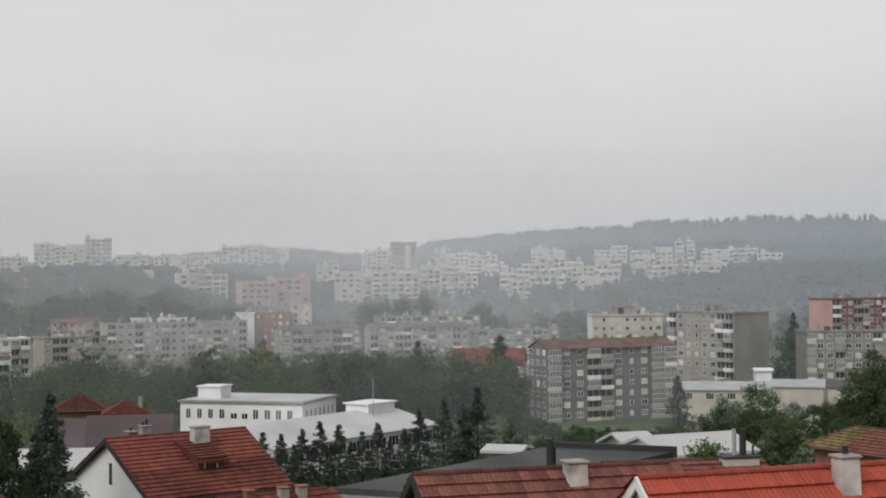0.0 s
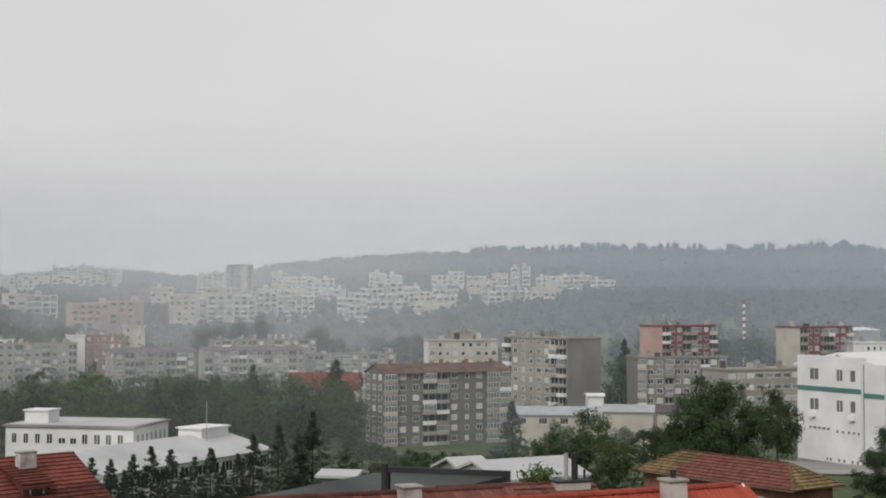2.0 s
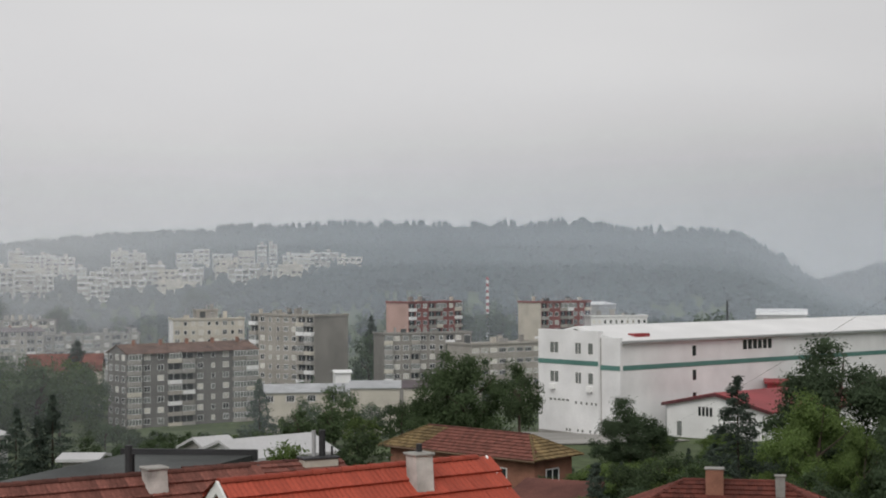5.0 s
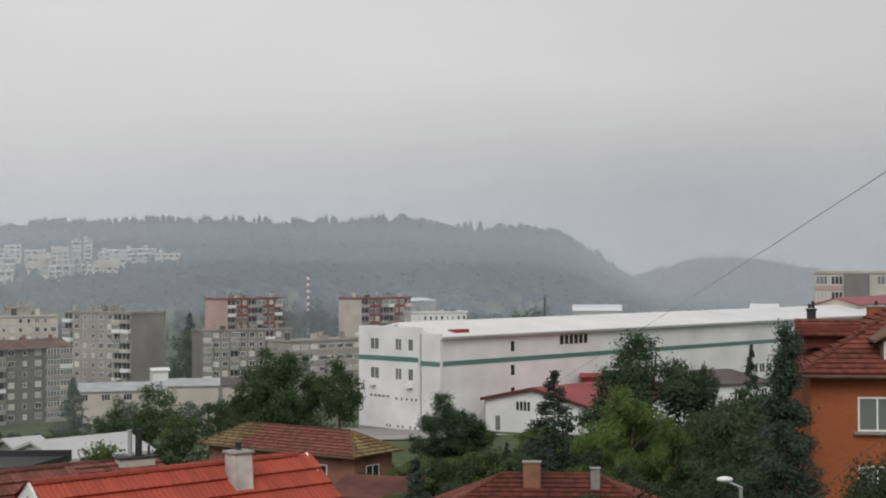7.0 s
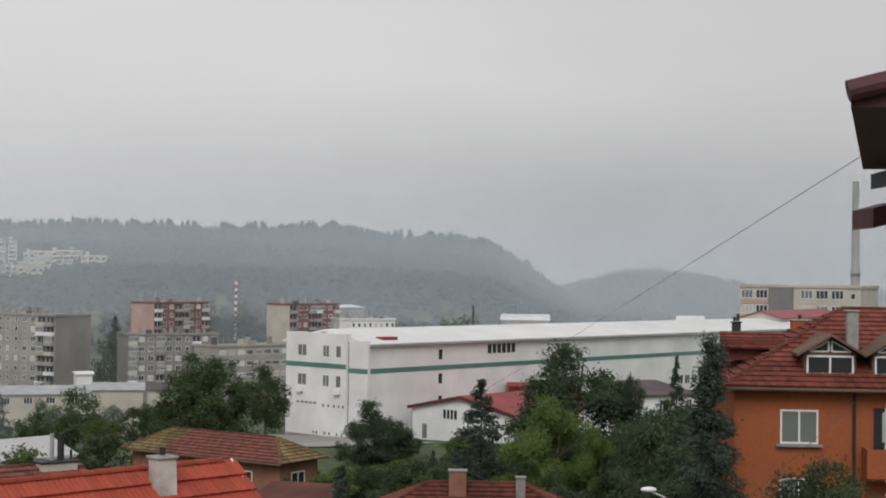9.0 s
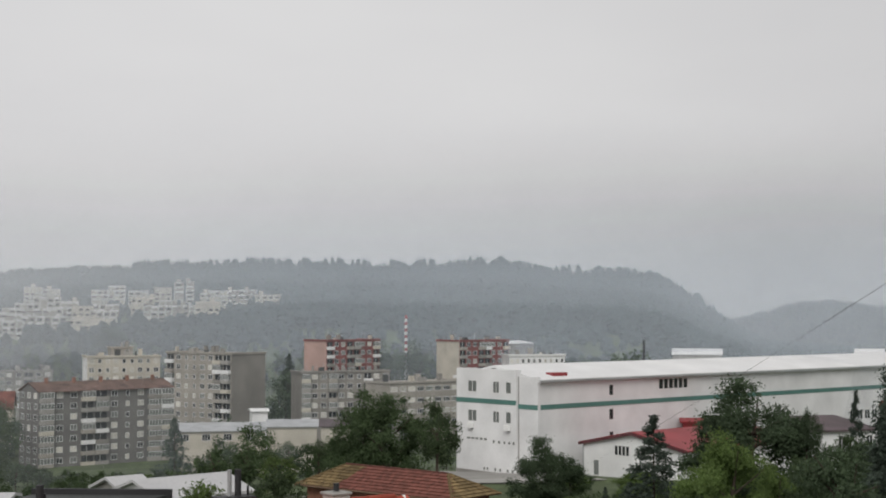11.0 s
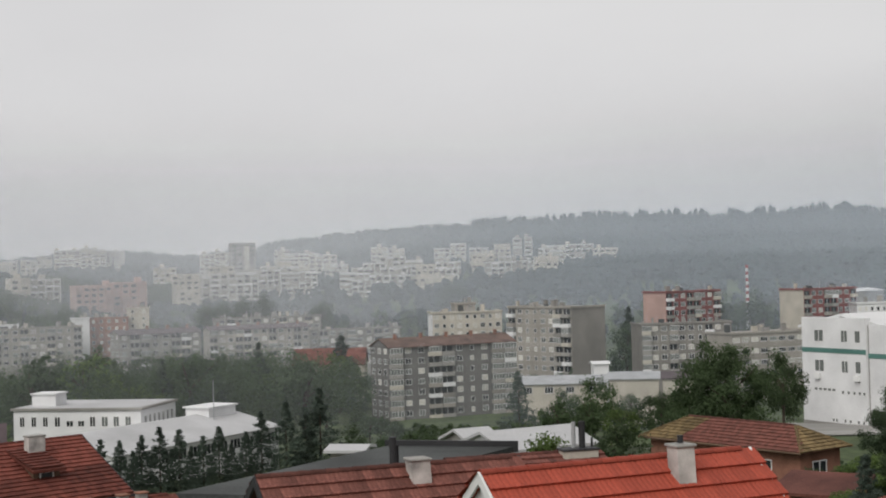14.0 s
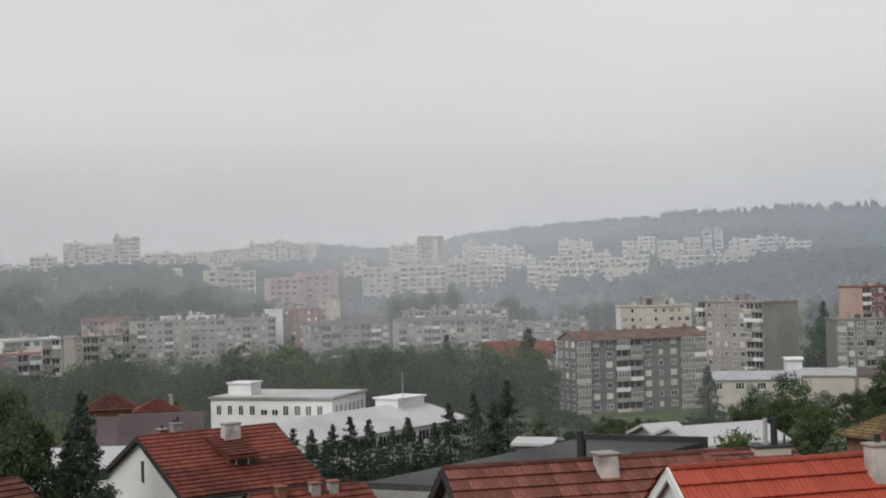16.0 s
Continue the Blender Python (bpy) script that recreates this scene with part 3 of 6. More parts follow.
ESTATES = (
    ((-279.06, 717.65, 44.57), (-270.10, 721.07, 44.49), 16, "white"), ((-280.26, 738.62, 46.96), (-270.75, 742.15, 47.18), 16, "white"), ((-279.69, 754.85, 49.45), (-267.64, 759.21, 49.66), 17, "white"),
    ((-279.26, 781.61, 53.06), (-264.97, 786.57, 53.25), 18, "white"), ((-263.79, 771.13, 50.60), (-251.22, 775.31, 50.80), 17, "white"), ((-250.15, 759.88, 47.93), (-237.79, 763.84, 48.44), 17, "cream"),
    ((-239.85, 763.20, 49.08), (-226.59, 767.24, 49.57), 15, "white"), ((-263.06, 718.35, 42.66), (-241.50, 725.88, 42.77), 14, "white"), ((-243.09, 730.62, 41.26), (-221.00, 737.60, 41.68), 12, "cream"),
    ((-354.01, 672.52, 45.87), (-341.41, 679.00, 46.05), 16, "cream"), ((-358.17, 704.14, 47.05), (-341.08, 712.57, 47.51), 15, "white"), ((-332.46, 694.53, 45.95), (-318.32, 701.12, 46.12), 14, "white"),
    ((-328.54, 718.44, 47.40), (-313.05, 725.33, 47.87), 16, "white"), ((-313.88, 719.52, 48.49), (-295.54, 727.24, 48.94), 17, "white"), ((-395.26, 896.76, 60.86), (-367.80, 908.36, 61.37), 14, "beige"),
    ((-444.64, 884.53, 60.63), (-425.95, 893.68, 61.25), 14, "beige"), ((-214.22, 770.79, 48.22), (-199.47, 774.73, 48.70), 13, "white"), ((-214.27, 801.87, 51.47), (-194.70, 806.84, 51.91), 15, "white"),
    ((-194.71, 806.84, 50.64), (-180.99, 810.03, 50.82), 13, "cream"), ((-238.51, 929.90, 64.22), (-232.50, 931.42, 64.15), 12, "white"), ((-231.08, 931.77, 64.87), (-225.78, 933.07, 64.81), 12, "white"),
    ((-210.23, 905.93, 58.37), (-194.86, 909.36, 58.91), 11, "beige"), ((-193.78, 899.36, 58.77), (-178.62, 902.49, 59.29), 11, "white"), ((-175.44, 882.74, 55.56), (-160.34, 885.60, 56.07), 12, "cream"),
    ((-619.93, 759.01, 66.46), (-608.85, 767.92, 66.79), 20, "beige"), ((-597.25, 751.59, 64.18), (-588.15, 758.73, 64.14), 20, "beige"), ((-604.04, 778.05, 65.76), (-594.85, 785.09, 65.72), 18, "beige"),
    ((-588.62, 770.99, 69.46), (-574.87, 781.30, 70.16), 24, "white"), ((-389.19, 581.83, 45.86), (-383.21, 588.18, 45.80), 15, "cream"), ((-384.85, 590.69, 45.26), (-374.46, 600.87, 45.69), 15, "white"),
    ((-474.66, 643.97, 47.50), (-456.22, 657.16, 47.94), 12, "beige"), ((-574.94, 914.24, 66.90), (-543.81, 933.10, 67.54), 14, "beige"), ((-604.45, 870.77, 61.05), (-585.28, 883.77, 61.74), 14, "beige"),
    ((-583.61, 884.87, 61.73), (-565.68, 896.44, 62.42), 14, "beige"), ((-584.22, 684.61, 56.69), (-571.85, 694.97, 56.95), 14, "beige"), ((-597.64, 645.93, 52.59), (-574.27, 666.80, 53.21), 14, "beige"), ((-288.76, 915.54, 61.82), (-268.25, 921.76, 62.34), 12, "beige"), ((-249.86, 864.62, 57.75), (-238.25, 867.89, 57.98), 10, "beige"),
    ((-266.08, 749.15, 46.83), (-252.98, 753.68, 46.71), 15, "white"), ((-236.83, 748.42, 45.36), (-223.53, 752.50, 45.55), 13, "white"), ((-267.89, 705.87, 40.41), (-258.27, 709.45, 40.33), 10, "white"), ((-368.50, 743.71, 49.67), (-355.42, 750.05, 49.87), 12, "cream"), ((-350.44, 774.40, 52.19), (-333.75, 781.74, 52.37), 12, "beige"), ((-237.21, 826.64, 53.18), (-224.53, 830.17, 53.39), 9, "cream"), ((-208.43, 875.53, 56.61), (-201.15, 877.23, 56.53), 8, "beige"), ((-409.97, 756.00, 50.08), (-398.20, 762.26, 50.32), 9, "beige"), ((-358.93, 868.78, 56.36), (-341.93, 875.61, 56.93), 9, "beige"), ((-328.20, 902.15, 60.73), (-307.11, 909.55, 60.89), 9, "beige"), ((-250.57, 926.72, 60.66), (-239.96, 929.53, 60.54), 8, "cream"),
    ((-531.54, 726.27, 57.38), (-515.98, 737.40, 57.96), 14, "beige"), ((-334.61, 835.49, 49.48), (-320.89, 840.85, 50.05), 10, "beige"), ((-548.86, 941.73, 64.37), (-537.21, 948.42, 64.28), 10, "beige"),
)
for n, (a, b, low, grid) in enumerate(ESTATES):
    far_block(a, b, 11, low, "beige" if grid == "white" else "cream", "panel_white" if grid != "cream" else grid, {"white": "white balconied block on the misty hillside", "cream": "cream panel block on the misty hillside", "beige": "pale panel block dim in the mist"}[grid], 100 + n)
far_block((-386.88, 812.60, 64.33), (-374.35, 820.65, 64.61), 12, 18, "tan", "beige", "brown tower block with a white stairwell strip", 90)
finish("white_strip", boxes((0, 3.0, -1.3, 0, 0, 15)), "cream", None).matrix_basis = along((-379.28, 815.08, 47.78), (-373.87, 817.57, 47.73))[0]
tagged(bpy.data.objects["white_strip"], "white stairwell front of the brown tower block", "stairwell")
far_block((-354.36, 580.37, 41.67), (-342.23, 592.23, 41.50), 11, 10, "pink", "pink", "salmon-pink panel block below the wooded knoll", 91)
far_block((-345.23, 597.43, 42.81), (-333.93, 608.38, 42.93), 11, 11, "pink", "pink", "salmon-pink panel block below the wooded knoll", 92)
far_block((-460.50, 553.48, 43.80), (-449.64, 564.90, 44.20), 10, 7, "yellow", "yellow", "yellow low block under the estate", 93)
far_block((-435.94, 547.68, 42.12), (-427.08, 557.14, 41.99), 10, 6, "white", "yellow", "yellow and white low block under the estate", 94)


# ---- chimneys of the works ----
def striped_stack(top, r0, r1, bands):
    top = Vector(top)
    g = ground_z(top.x, top.y) - 0.3
    h = top.z - g
    ob = thing("factory_chimney", Matrix.Translation((top.x, top.y, g)), "slender chimney with red and white painted bands", "chimney")
    for k in range(bands):
        bm = bmesh.new()
        z0, z1 = h - 15 * (k + 1) / bands, h - 15 * k / bands
        tube(bm, (0, 0, z0), (0, 0, z1), np.interp(z0, (0, h), (r0, r1)), np.interp(z1, (0, h), (r0, r1)), 16)
        finish("red_band" if k % 2 == 0 else "white_band", bm, "red_metal" if k % 2 == 0 else "white", ob, smooth=False)
    bm = bmesh.new()
    tube(bm, (0, 0, 0), (0, 0, h - 15), r0, np.interp(h - 15, (0, h), (r0, r1)), 16)
    finish("shaft", bm, "white", ob)


striped_stack((-48.28, 517.75, 43.85), 0.7, 0.48, 13)
top = Vector((179.27, 530.53, 82.59))
g = ground_z(top.x, top.y) - 0.3
stack = thing("power_station_chimney", Matrix.Translation((top.x, top.y, g)), "tall tapering grey concrete chimney in the mist", "chimney")
bm = bmesh.new()
tube(bm, (0, 0, 0), (0, 0, (top.z - g) * 0.55), 2.6, 1.65, 24)
tube(bm, (0, 0, (top.z - g) * 0.55), (0, 0, top.z - g), 1.65, 1.15, 24)
finish("shaft", bm, "concrete", stack, smooth=False)
bm = bmesh.new()
tube(bm, (0, 0, (top.z - g) * 0.55), (0, 0, (top.z - g) * 0.55 + 1.2), 2.0, 2.0, 24)
finish("gallery", bm, "bitumen", stack)
top = Vector((20.96, 299.27, 39.35))
bm = bmesh.new()
tube(bm, (0, 0, ground_z(top.x, top.y) - 0.3), (0, 0, top.z), 0.28, 0.22, 12)
ob = finish("flue_pipe", bm, "dark")
ob.location = (top.x, top.y, 0)
tagged(ob, "thin dark steel flue pipe standing behind the factory", "flue")


# ---- the white factory ----
def build_factory():
    corner, far = Vector((-0.31, 185.00, 36.23)), Vector((89.33, 275.90, 37.13))
    m, length = along(corner, far)
    g = min(ground_z(corner.x, corner.y), ground_z(*(m @ Vector((0, 15, 0))).xy)) - 0.6
    top = corner.z - g
    base = Matrix.Translation((corner.x, corner.y, g)) @ m.to_3x3().to_4x4()
    ob = thing("factory", base, "long white rendered factory hall with a green band", "factory")
    W = 14.6
    band_z = Vector((-0.31, 185.00, 32.93)).z - g
    deep = 15.5
    finish("hall_wall", boxes((0, length, 0, deep, 0, top)), "white", ob)
    finish("parapet_block", boxes((-0.9, -0.0, 3.2, W, 0, top + 1.35)), "white", ob)
    finish("corner_pier", boxes((-0.5, -0.002, -0.3, 3.2, 0, top + 0.55)), "white", ob)
    finish("plinth", boxes((-1.0, -0.9, 3.2, W, 0, 1.4), (-0.55, -0.5, -0.35, 3.2, 0, 1.4)), "concrete", ob)
    bm = bmesh.new()
    r = [(-0.3, -0.5, top - 0.12), (length + 0.4, -0.5, top - 0.12), (length + 0.4, 8, top + 1.5), (-0.3, 8, top + 1.5), (length + 0.4, deep + 0.5, top - 0.12), (-0.3, deep + 0.5, top - 0.12)]
    up = [bm.verts.new((x, y, z + 0.35)) for x, y, z in r]
    lo = [bm.verts.new(p) for p in r]
    for f in ((0, 1, 2, 3), (3, 2, 4, 5)):
        bm.faces.new([up[i] for i in f]), bm.faces.new([lo[i] for i in f[::-1]])
    for i, j in ((0, 1), (1, 2), (2, 4), (4, 5), (5, 3), (3, 0)):
        bm.faces.new((up[j], up[i], lo[i], lo[j]))
    finish("roof", bm, "white_roof", ob)
    finish("gutter", boxes((-0.35, length + 0.4, -0.62, -0.5, top - 0.15, top + 0.12)), "metal", ob)
    finish("red_roof_hatch", boxes((3.7, 6.3, 1.0, 2.4, top + 0.2, top + 0.95)), "red_metal", ob)
    finish("green_band", boxes((0, length, -0.05, 0, band_z - 0.3, band_z + 0.3)), "green", ob, "dark green painted band")
    finish("green_band", boxes((-0.95, -0.9, 3.2, W, band_z + 0.15, band_z + 0.75)), "green", ob, "dark green painted band")
    finish("green_band", boxes((-0.55, -0.5, -0.3, 3.2, band_z - 0.3, band_z + 0.3)), "green", ob, "dark green painted band")
    finish("mortar_joint", boxes((-0.53, -0.45, 3.05, 3.2, 0, top + 0.5)), "concrete", ob)
    # end wall, seen with y running from the far corner (W) to the near pier
    def end_window(y, z, w, h, leaves):
        window(ob, -0.9, y + w, z, w, h, leaves, "pane", -90)
    for z in (band_z + 1.55, band_z - 2.3):
        end_window(10.6, z, 1.7, 1.55, 2)
        end_window(6.3, z, 1.2, 1.55, 2)
        end_window(4.1, z, 1.0, 1.55, 1)
    for k in range(5):
        end_window(8.6 + 0.8 * k, band_z - 4.75, 0.72, 0.42, 1)
    for y in (7.2, 6.2, 5.2, 4.3, 3.5):
        end_window(y - 0.1, band_z - 5.0, 0.5, 0.5, 1)
    for y in (9.0, 8.4, 6.9, 6.0, 4.6, 3.7):
        end_window(y - 0.1, band_z - 8.6, 0.5, 0.5, 1)
    for y in (11.2, 4.2):
        finish("air_conditioner", boxes((-1.35, -0.95, y, y + 0.9, band_z - 3.2, band_z - 2.5)), "plastic", ob)
        finish("bracket", boxes((-1.3, -0.9, y + 0.1, y + 0.16, band_z - 3.3, band_z - 3.2)), "dark", ob)
    # long wall
    for z in (band_z + 1.0, band_z - 2.2, band_z - 5.2):
        window(ob, 13.2, 0, z, 0.9, 1.5, 1, "glass")
    for k in range(6):
        window(ob, 23.4 + 1.05 * k, 0, band_z + 1.5, 1.0, 1.45, 1, "glass")
    for k in range(4):
        window(ob, 70 + 2.1 * k, 0, band_z - 5, 1.6, 1.5, 2, "glass")
    # yard before the end wall
    bm = bmesh.new()
    grid = []
    for i in range(15):
        row = []
        for k in range(19):
            p = base @ Vector((-24 + 23.4 * i / 14, -12 + 30 * k / 18, 0))
            row.append(bm.verts.new((p.x, p.y, ground_z(p.x, p.y) + 0.12)))
        grid.append(row)
    for i in range(14):
        for k in range(18):
            bm.faces.new((grid[i][k], grid[i + 1][k], grid[i + 1][k + 1], grid[i][k + 1]))
    bmesh.ops.recalc_face_normals(bm, faces=bm.faces[:])
    out = bmesh.ops.extrude_face_region(bm, geom=bm.faces[:])
    bmesh.ops.translate(bm, verts=[e for e in out["geom"] if isinstance(e, bmesh.types.BMVert)], vec=(0, 0, 0.1))
    yard = finish("yard", bm, "yard")
    tagged(yard, "bare grey concrete yard before the factory", "yard", kind="structure")


build_factory()


def shed(a, b, depth, height, wall, roof, label, name="shed", rise=1.2, windows="", overhang=0.4, mono=False):
    """A low building: its front eaves from a to b, a pitched or lean-to roof, windows along the front."""
    m, length = along(a, level(a, b))
    top = Vector(a).z
    g = min([ground_z(*(m @ Vector((x, y, 0))).xy) for x in (0, length) for y in (0, depth)] + [top - height]) - 0.2
    ob = thing(name, Matrix.Translation((m.translation.x, m.translation.y, g)) @ m.to_3x3().to_4x4(), label, name.replace("_", " "))
    h = top - g
    ridge = depth if mono else depth / 2
    bm = bmesh.new()
    sec = [(0, 0), (depth, 0), (depth, h + (rise if mono else 0)), (ridge, h + rise), (0, h)] if not mono else [(0, 0), (depth, 0), (depth, h + rise), (0, h)]
    v0 = [bm.verts.new((0, y, z)) for y, z in sec]
    v1 = [bm.verts.new((length, y, z)) for y, z in sec]
    n = len(sec)
    bm.faces.new(v0), bm.faces.new(v1[::-1])
    for i in range(n):
        bm.faces.new((v0[i], v1[i], v1[(i + 1) % n], v0[(i + 1) % n]))
    bmesh.ops.recalc_face_normals(bm, faces=bm.faces[:])
    finish("wall", bm, wall, ob)
    o, s = overhang, rise / ridge
    line = [(-o, h - s * o), (ridge, h + rise)] + ([(depth + o, h + rise + s * o)] if mono else [(depth + o, h - s * o)])
    bm = bmesh.new()
    rows = [[bm.verts.new((x, y, z + dz)) for x in (-o, length + o)] for dz in (0.22, 0.03) for y, z in line]
    k = len(line)
    for i in range(k - 1):
        bm.faces.new((rows[i][0], rows[i][1], rows[i + 1][1], rows[i + 1][0]))
        bm.faces.new((rows[k + i][1], rows[k + i][0], rows[k + i + 1][0], rows[k + i + 1][1]))
        for j in (0, 1):
            bm.faces.new((rows[i][j], rows[i + 1][j], rows[k + i + 1][j], rows[k + i][j]))
    for i in (0, k - 1):
        bm.faces.new((rows[i][0], rows[i][1], rows[k + i][1], rows[k + i][0]))
    bmesh.ops.recalc_face_normals(bm, faces=bm.faces[:])
    finish("roof", bm, roof, ob)
    if windows:
        bay = length / len(windows)
        for i, p in enumerate(windows):
            if p != ".":
                w = bay * (0.8 if p == "d" else 0.5)
                window(ob, bay * i + (bay - w) / 2, 0, h - 0.5 - min(1.4, h * 0.4), round(w, 2), min(1.4, round(h * 0.4, 2)), 3 if p == "d" else 2, "glass")
    return ob, length, h


annex, length, h = shed((17.43, 175.99, 28.3), (32.87, 191.65, 28.3), 17, 4.3, "white", "red_metal", "white rendered annex with a low red sheet roof", "annex", 1.7)
for k in range(4):
    window(annex, 0, 11.6 - 0.62 * k, h - 1.25, 0.6, 1.3, 1, "glass", -90)
window(annex, 0, 15.2, h - 4.0, 1.0, 2.0, 1, "pane", -90)
for y0, z0_, y1, z1_ in ((-0.4, h - 0.1, 8.5, h + 1.62), (8.5, h + 1.62, 17.4, h - 0.1)):
    bm = bmesh.new()
    q = [bm.verts.new((x, y, z + dz)) for x in (-0.46, -0.405) for dz in (-0.18, 0.2) for y, z in ((y0, z0_), (y1, z1_))]
    for f in ((0, 1, 3, 2), (4, 6, 7, 5), (0, 4, 5, 1), (2, 3, 7, 6), (0, 2, 6, 4), (1, 5, 7, 3)):
        bm.faces.new([q[k] for k in f])
    bmesh.ops.recalc_face_normals(bm, faces=bm.faces[:])
    finish("bargeboard", bm, "maroon", annex)
bm = bmesh.new()
tube(bm, (-0.12, 16.85, 0), (-0.12, 16.85, h - 0.2), 0.06, n=8)
finish("downpipe", bm, "metal", annex)
shed((19.37, 201.5, 29.9), (22.1, 201.3, 29.9), 4, 4, "red_metal", "red_metal", "red sheet-metal roof box by the factory", "roof_box", 0.3)
shed((29.47, 162.35, 31.84), (39.12, 173.65, 31.23), 8, 4.5, "white", "brown_roof", "white outbuilding with a brown sheet roof", "outbuilding", 0.9, "..d.s", mono=True)
shed((76.86, 269.24, 38.07), (88.98, 270.75, 38.67), 8, 5, "cream", "red_metal", "low building with a red sheet roof", "workshop", 1.2)
shed((57.0, 637.5, 26.6), (78.0, 635.2, 26.6), 26, 6, "concrete", "white_roof", "pale warehouse far across the valley", "warehouse", 2.2)
shed((124.5, 587.0, 28.6), (135.0, 584.6, 28.6), 18, 6, "concrete", "white_roof", "pale warehouse far across the valley", "warehouse", 1.6)
shed((-15.02, 639.82, 31.08), (-3.14, 644.99, 31.21), 18, 6, "concrete", "white_roof", "pale warehouse far across the valley", "warehouse", 1.0)
shed((-74.5, 295.7, 20.3), (-57.5, 300.4, 20.3), 10, 5, "cream", "metal", "low pale workshop with a grey sheet roof", "workshop", 1.3, "d.d.d.d.")
shed((-56.0, 294.7, 21.5), (-46.0, 296.2, 21.5), 8, 7, "cream", "metal", "pale workshop hall with a grey sheet roof", "workshop", 1.1)
shed((-45.15, 296.35, 21.5), (-38.6, 297.3, 21.5), 8, 7, "cream", "brown_roof", "pale workshop hall with a brown sheet roof", "workshop", 1.1)
shed((-64.87, 323.56, 22.61), (-61.50, 324.22, 22.64), 5, 8, "white", "white_roof", "small pale plant room on the workshops", "plant_room", 0.4)
shed((-173.01, 404.56, 17.11), (-154.88, 417.18, 16.66), 14, 8, "cream", "old_tile", "long low house with a faded red roof among trees", "house", 4.5)

# white two-storey office and hall with spruces before them
corner, left = Vector((-99.57, 179.19, 26.69)), Vector((-118.44, 177.04, 26.99))
m, length = along(left, corner)
g = ground_z(corner.x, corner.y) - 0.5
office = thing("office_building", Matrix.Translation((left.x, left.y, g)) @ m.to_3x3().to_4x4(), "white flat-roofed two-storey office building", "office building")
h = corner.z - g
finish("wall", boxes((0, length, 0, 13, 0, h)), "white", office)
finish("roof", boxes((-0.3, length + 0.3, -0.3, 13.3, h, h + 0.3)), "concrete", office)
finish("roof_felt", boxes((0.2, length - 0.2, 0.2, 12.8, h + 0.3, h + 0.36)), "grey_roof", office)
finish("stair_head", boxes((1.6, 5.2, 2.5, 6.0, h + 0.36, h + 2.0), (1.4, 5.4, 2.3, 6.2, h + 2.0, h + 2.2)), "white", office)
for k, w in enumerate((0.8, 0.8, 0.8, 0.9, 1.1, 1.0, 0.9, 1.0, 0.9, 0.9)):
    window(office, 0.9 + k * (length - 1.5) / 10, 0, h - 2.3, w, 1.45 if k not in (4, 5) else 0.9, 2, "glass" if k < 7 else "pane")
for k in range(7):
    window(office, length, 1.2 + 1.65 * k, h - 2.3, 0.8, 1.4, 2, "pane", 90)
hall, length, h = shed((-88.46, 152.15, 23.84), (-83.53, 189.40, 23.37), 17, 5, "white", "grey_roof", "white hall with a low white sheet roof", "hall", 2.0, "dddddddddddd")
finish("ventilator", boxes((length - 7, length - 1, 6.5, 10.5, h + 1.4, h + 3.0), (length - 7.3, length - 0.7, 6.2, 10.8, h + 3.0, h + 3.2)), "white", hall)
p = Vector((-88.55, 179.33, 30.72))
bm = bmesh.new()
tube(bm, (0, 0, ground_z(p.x, p.y) - 0.3), (0, 0, p.z), 0.09, 0.05, 8)
mast = finish("mast", bm, "metal")
mast.location = (p.x, p.y, 0)
tagged(mast, "slim grey steel mast behind the white hall", "mast")

# sheds on the left
shed((-57.61, 66.52, 33.53), (-54.19, 71.86, 33.12), 8, 4, "white", "grey_roof", "white shed with a pale sheet roof", "shed", 0.8)
shed((-71.29, 86.38, 31.84), (-65.99, 89.26, 31.56), 9, 4, "concrete", "brown_roof", "long shed with a purple-brown sheet roof", "shed", 2.0)
shed((-60.49, 79.63, 32.65), (-57.45, 84.28, 32.38), 8, 4, "cream", "brown_roof", "shed with a dark brown roof and cream gable", "shed", 2.4)
# long bitumen roof, white sheds behind it
a, b, c = Vector((-31.32, 59.23, 35.45)), Vector((-27.30, 77.32, 35.06)), Vector((-20.05, 77.45, 35.01))
z = (a.z + b.z + c.z) / 3
d = a + (c - b) * 1.0
bm = bmesh.new()
solid(bm, [(a.x, a.y), (d.x, d.y), (c.x, c.y), (b.x, b.y)], min(ground_z(v.x, v.y) for v in (a, b, c, d)) - 0.2, z - 0.3, 1)
garage = finish("garage_block", bm, ["bitumen", "concrete"])
tagged(garage, "long low garage block of grey concrete", "garage")
bm = bmesh.new()
solid(bm, [(a.x, a.y), (d.x, d.y), (c.x, c.y), (b.x, b.y)], z - 0.3, z)
finish("roof", bm, "bitumen", garage)
m, length = along(b, c)
fascia = finish("parapet", boxes((-0.2, length + 0.2, -0.25, 0, z - 0.3, z + 0.3)), "dark", garage)
fascia.matrix_basis = Matrix.Translation((b.x, b.y, 0)) @ m.to_3x3().to_4x4()
shed((-37.11, 92.86, 32.66), (-35.16, 93.61, 32.59), 2.5, 3, "concrete", "grey_roof", "small shed with a white roof", "shed", 0.2)
shed((-29.34, 100.82, 32.35), (-28.02, 103.27, 32.24), 4, 3, "concrete", "grey_roof", "small shed with a white roof", "shed", 0.7)
shed((-25.05, 94.75, 32.61), (-20.75, 101.91, 32.34), 6, 3.5, "white", "grey_roof", "long white shed with a pale sheet roof", "shed", 0.9)


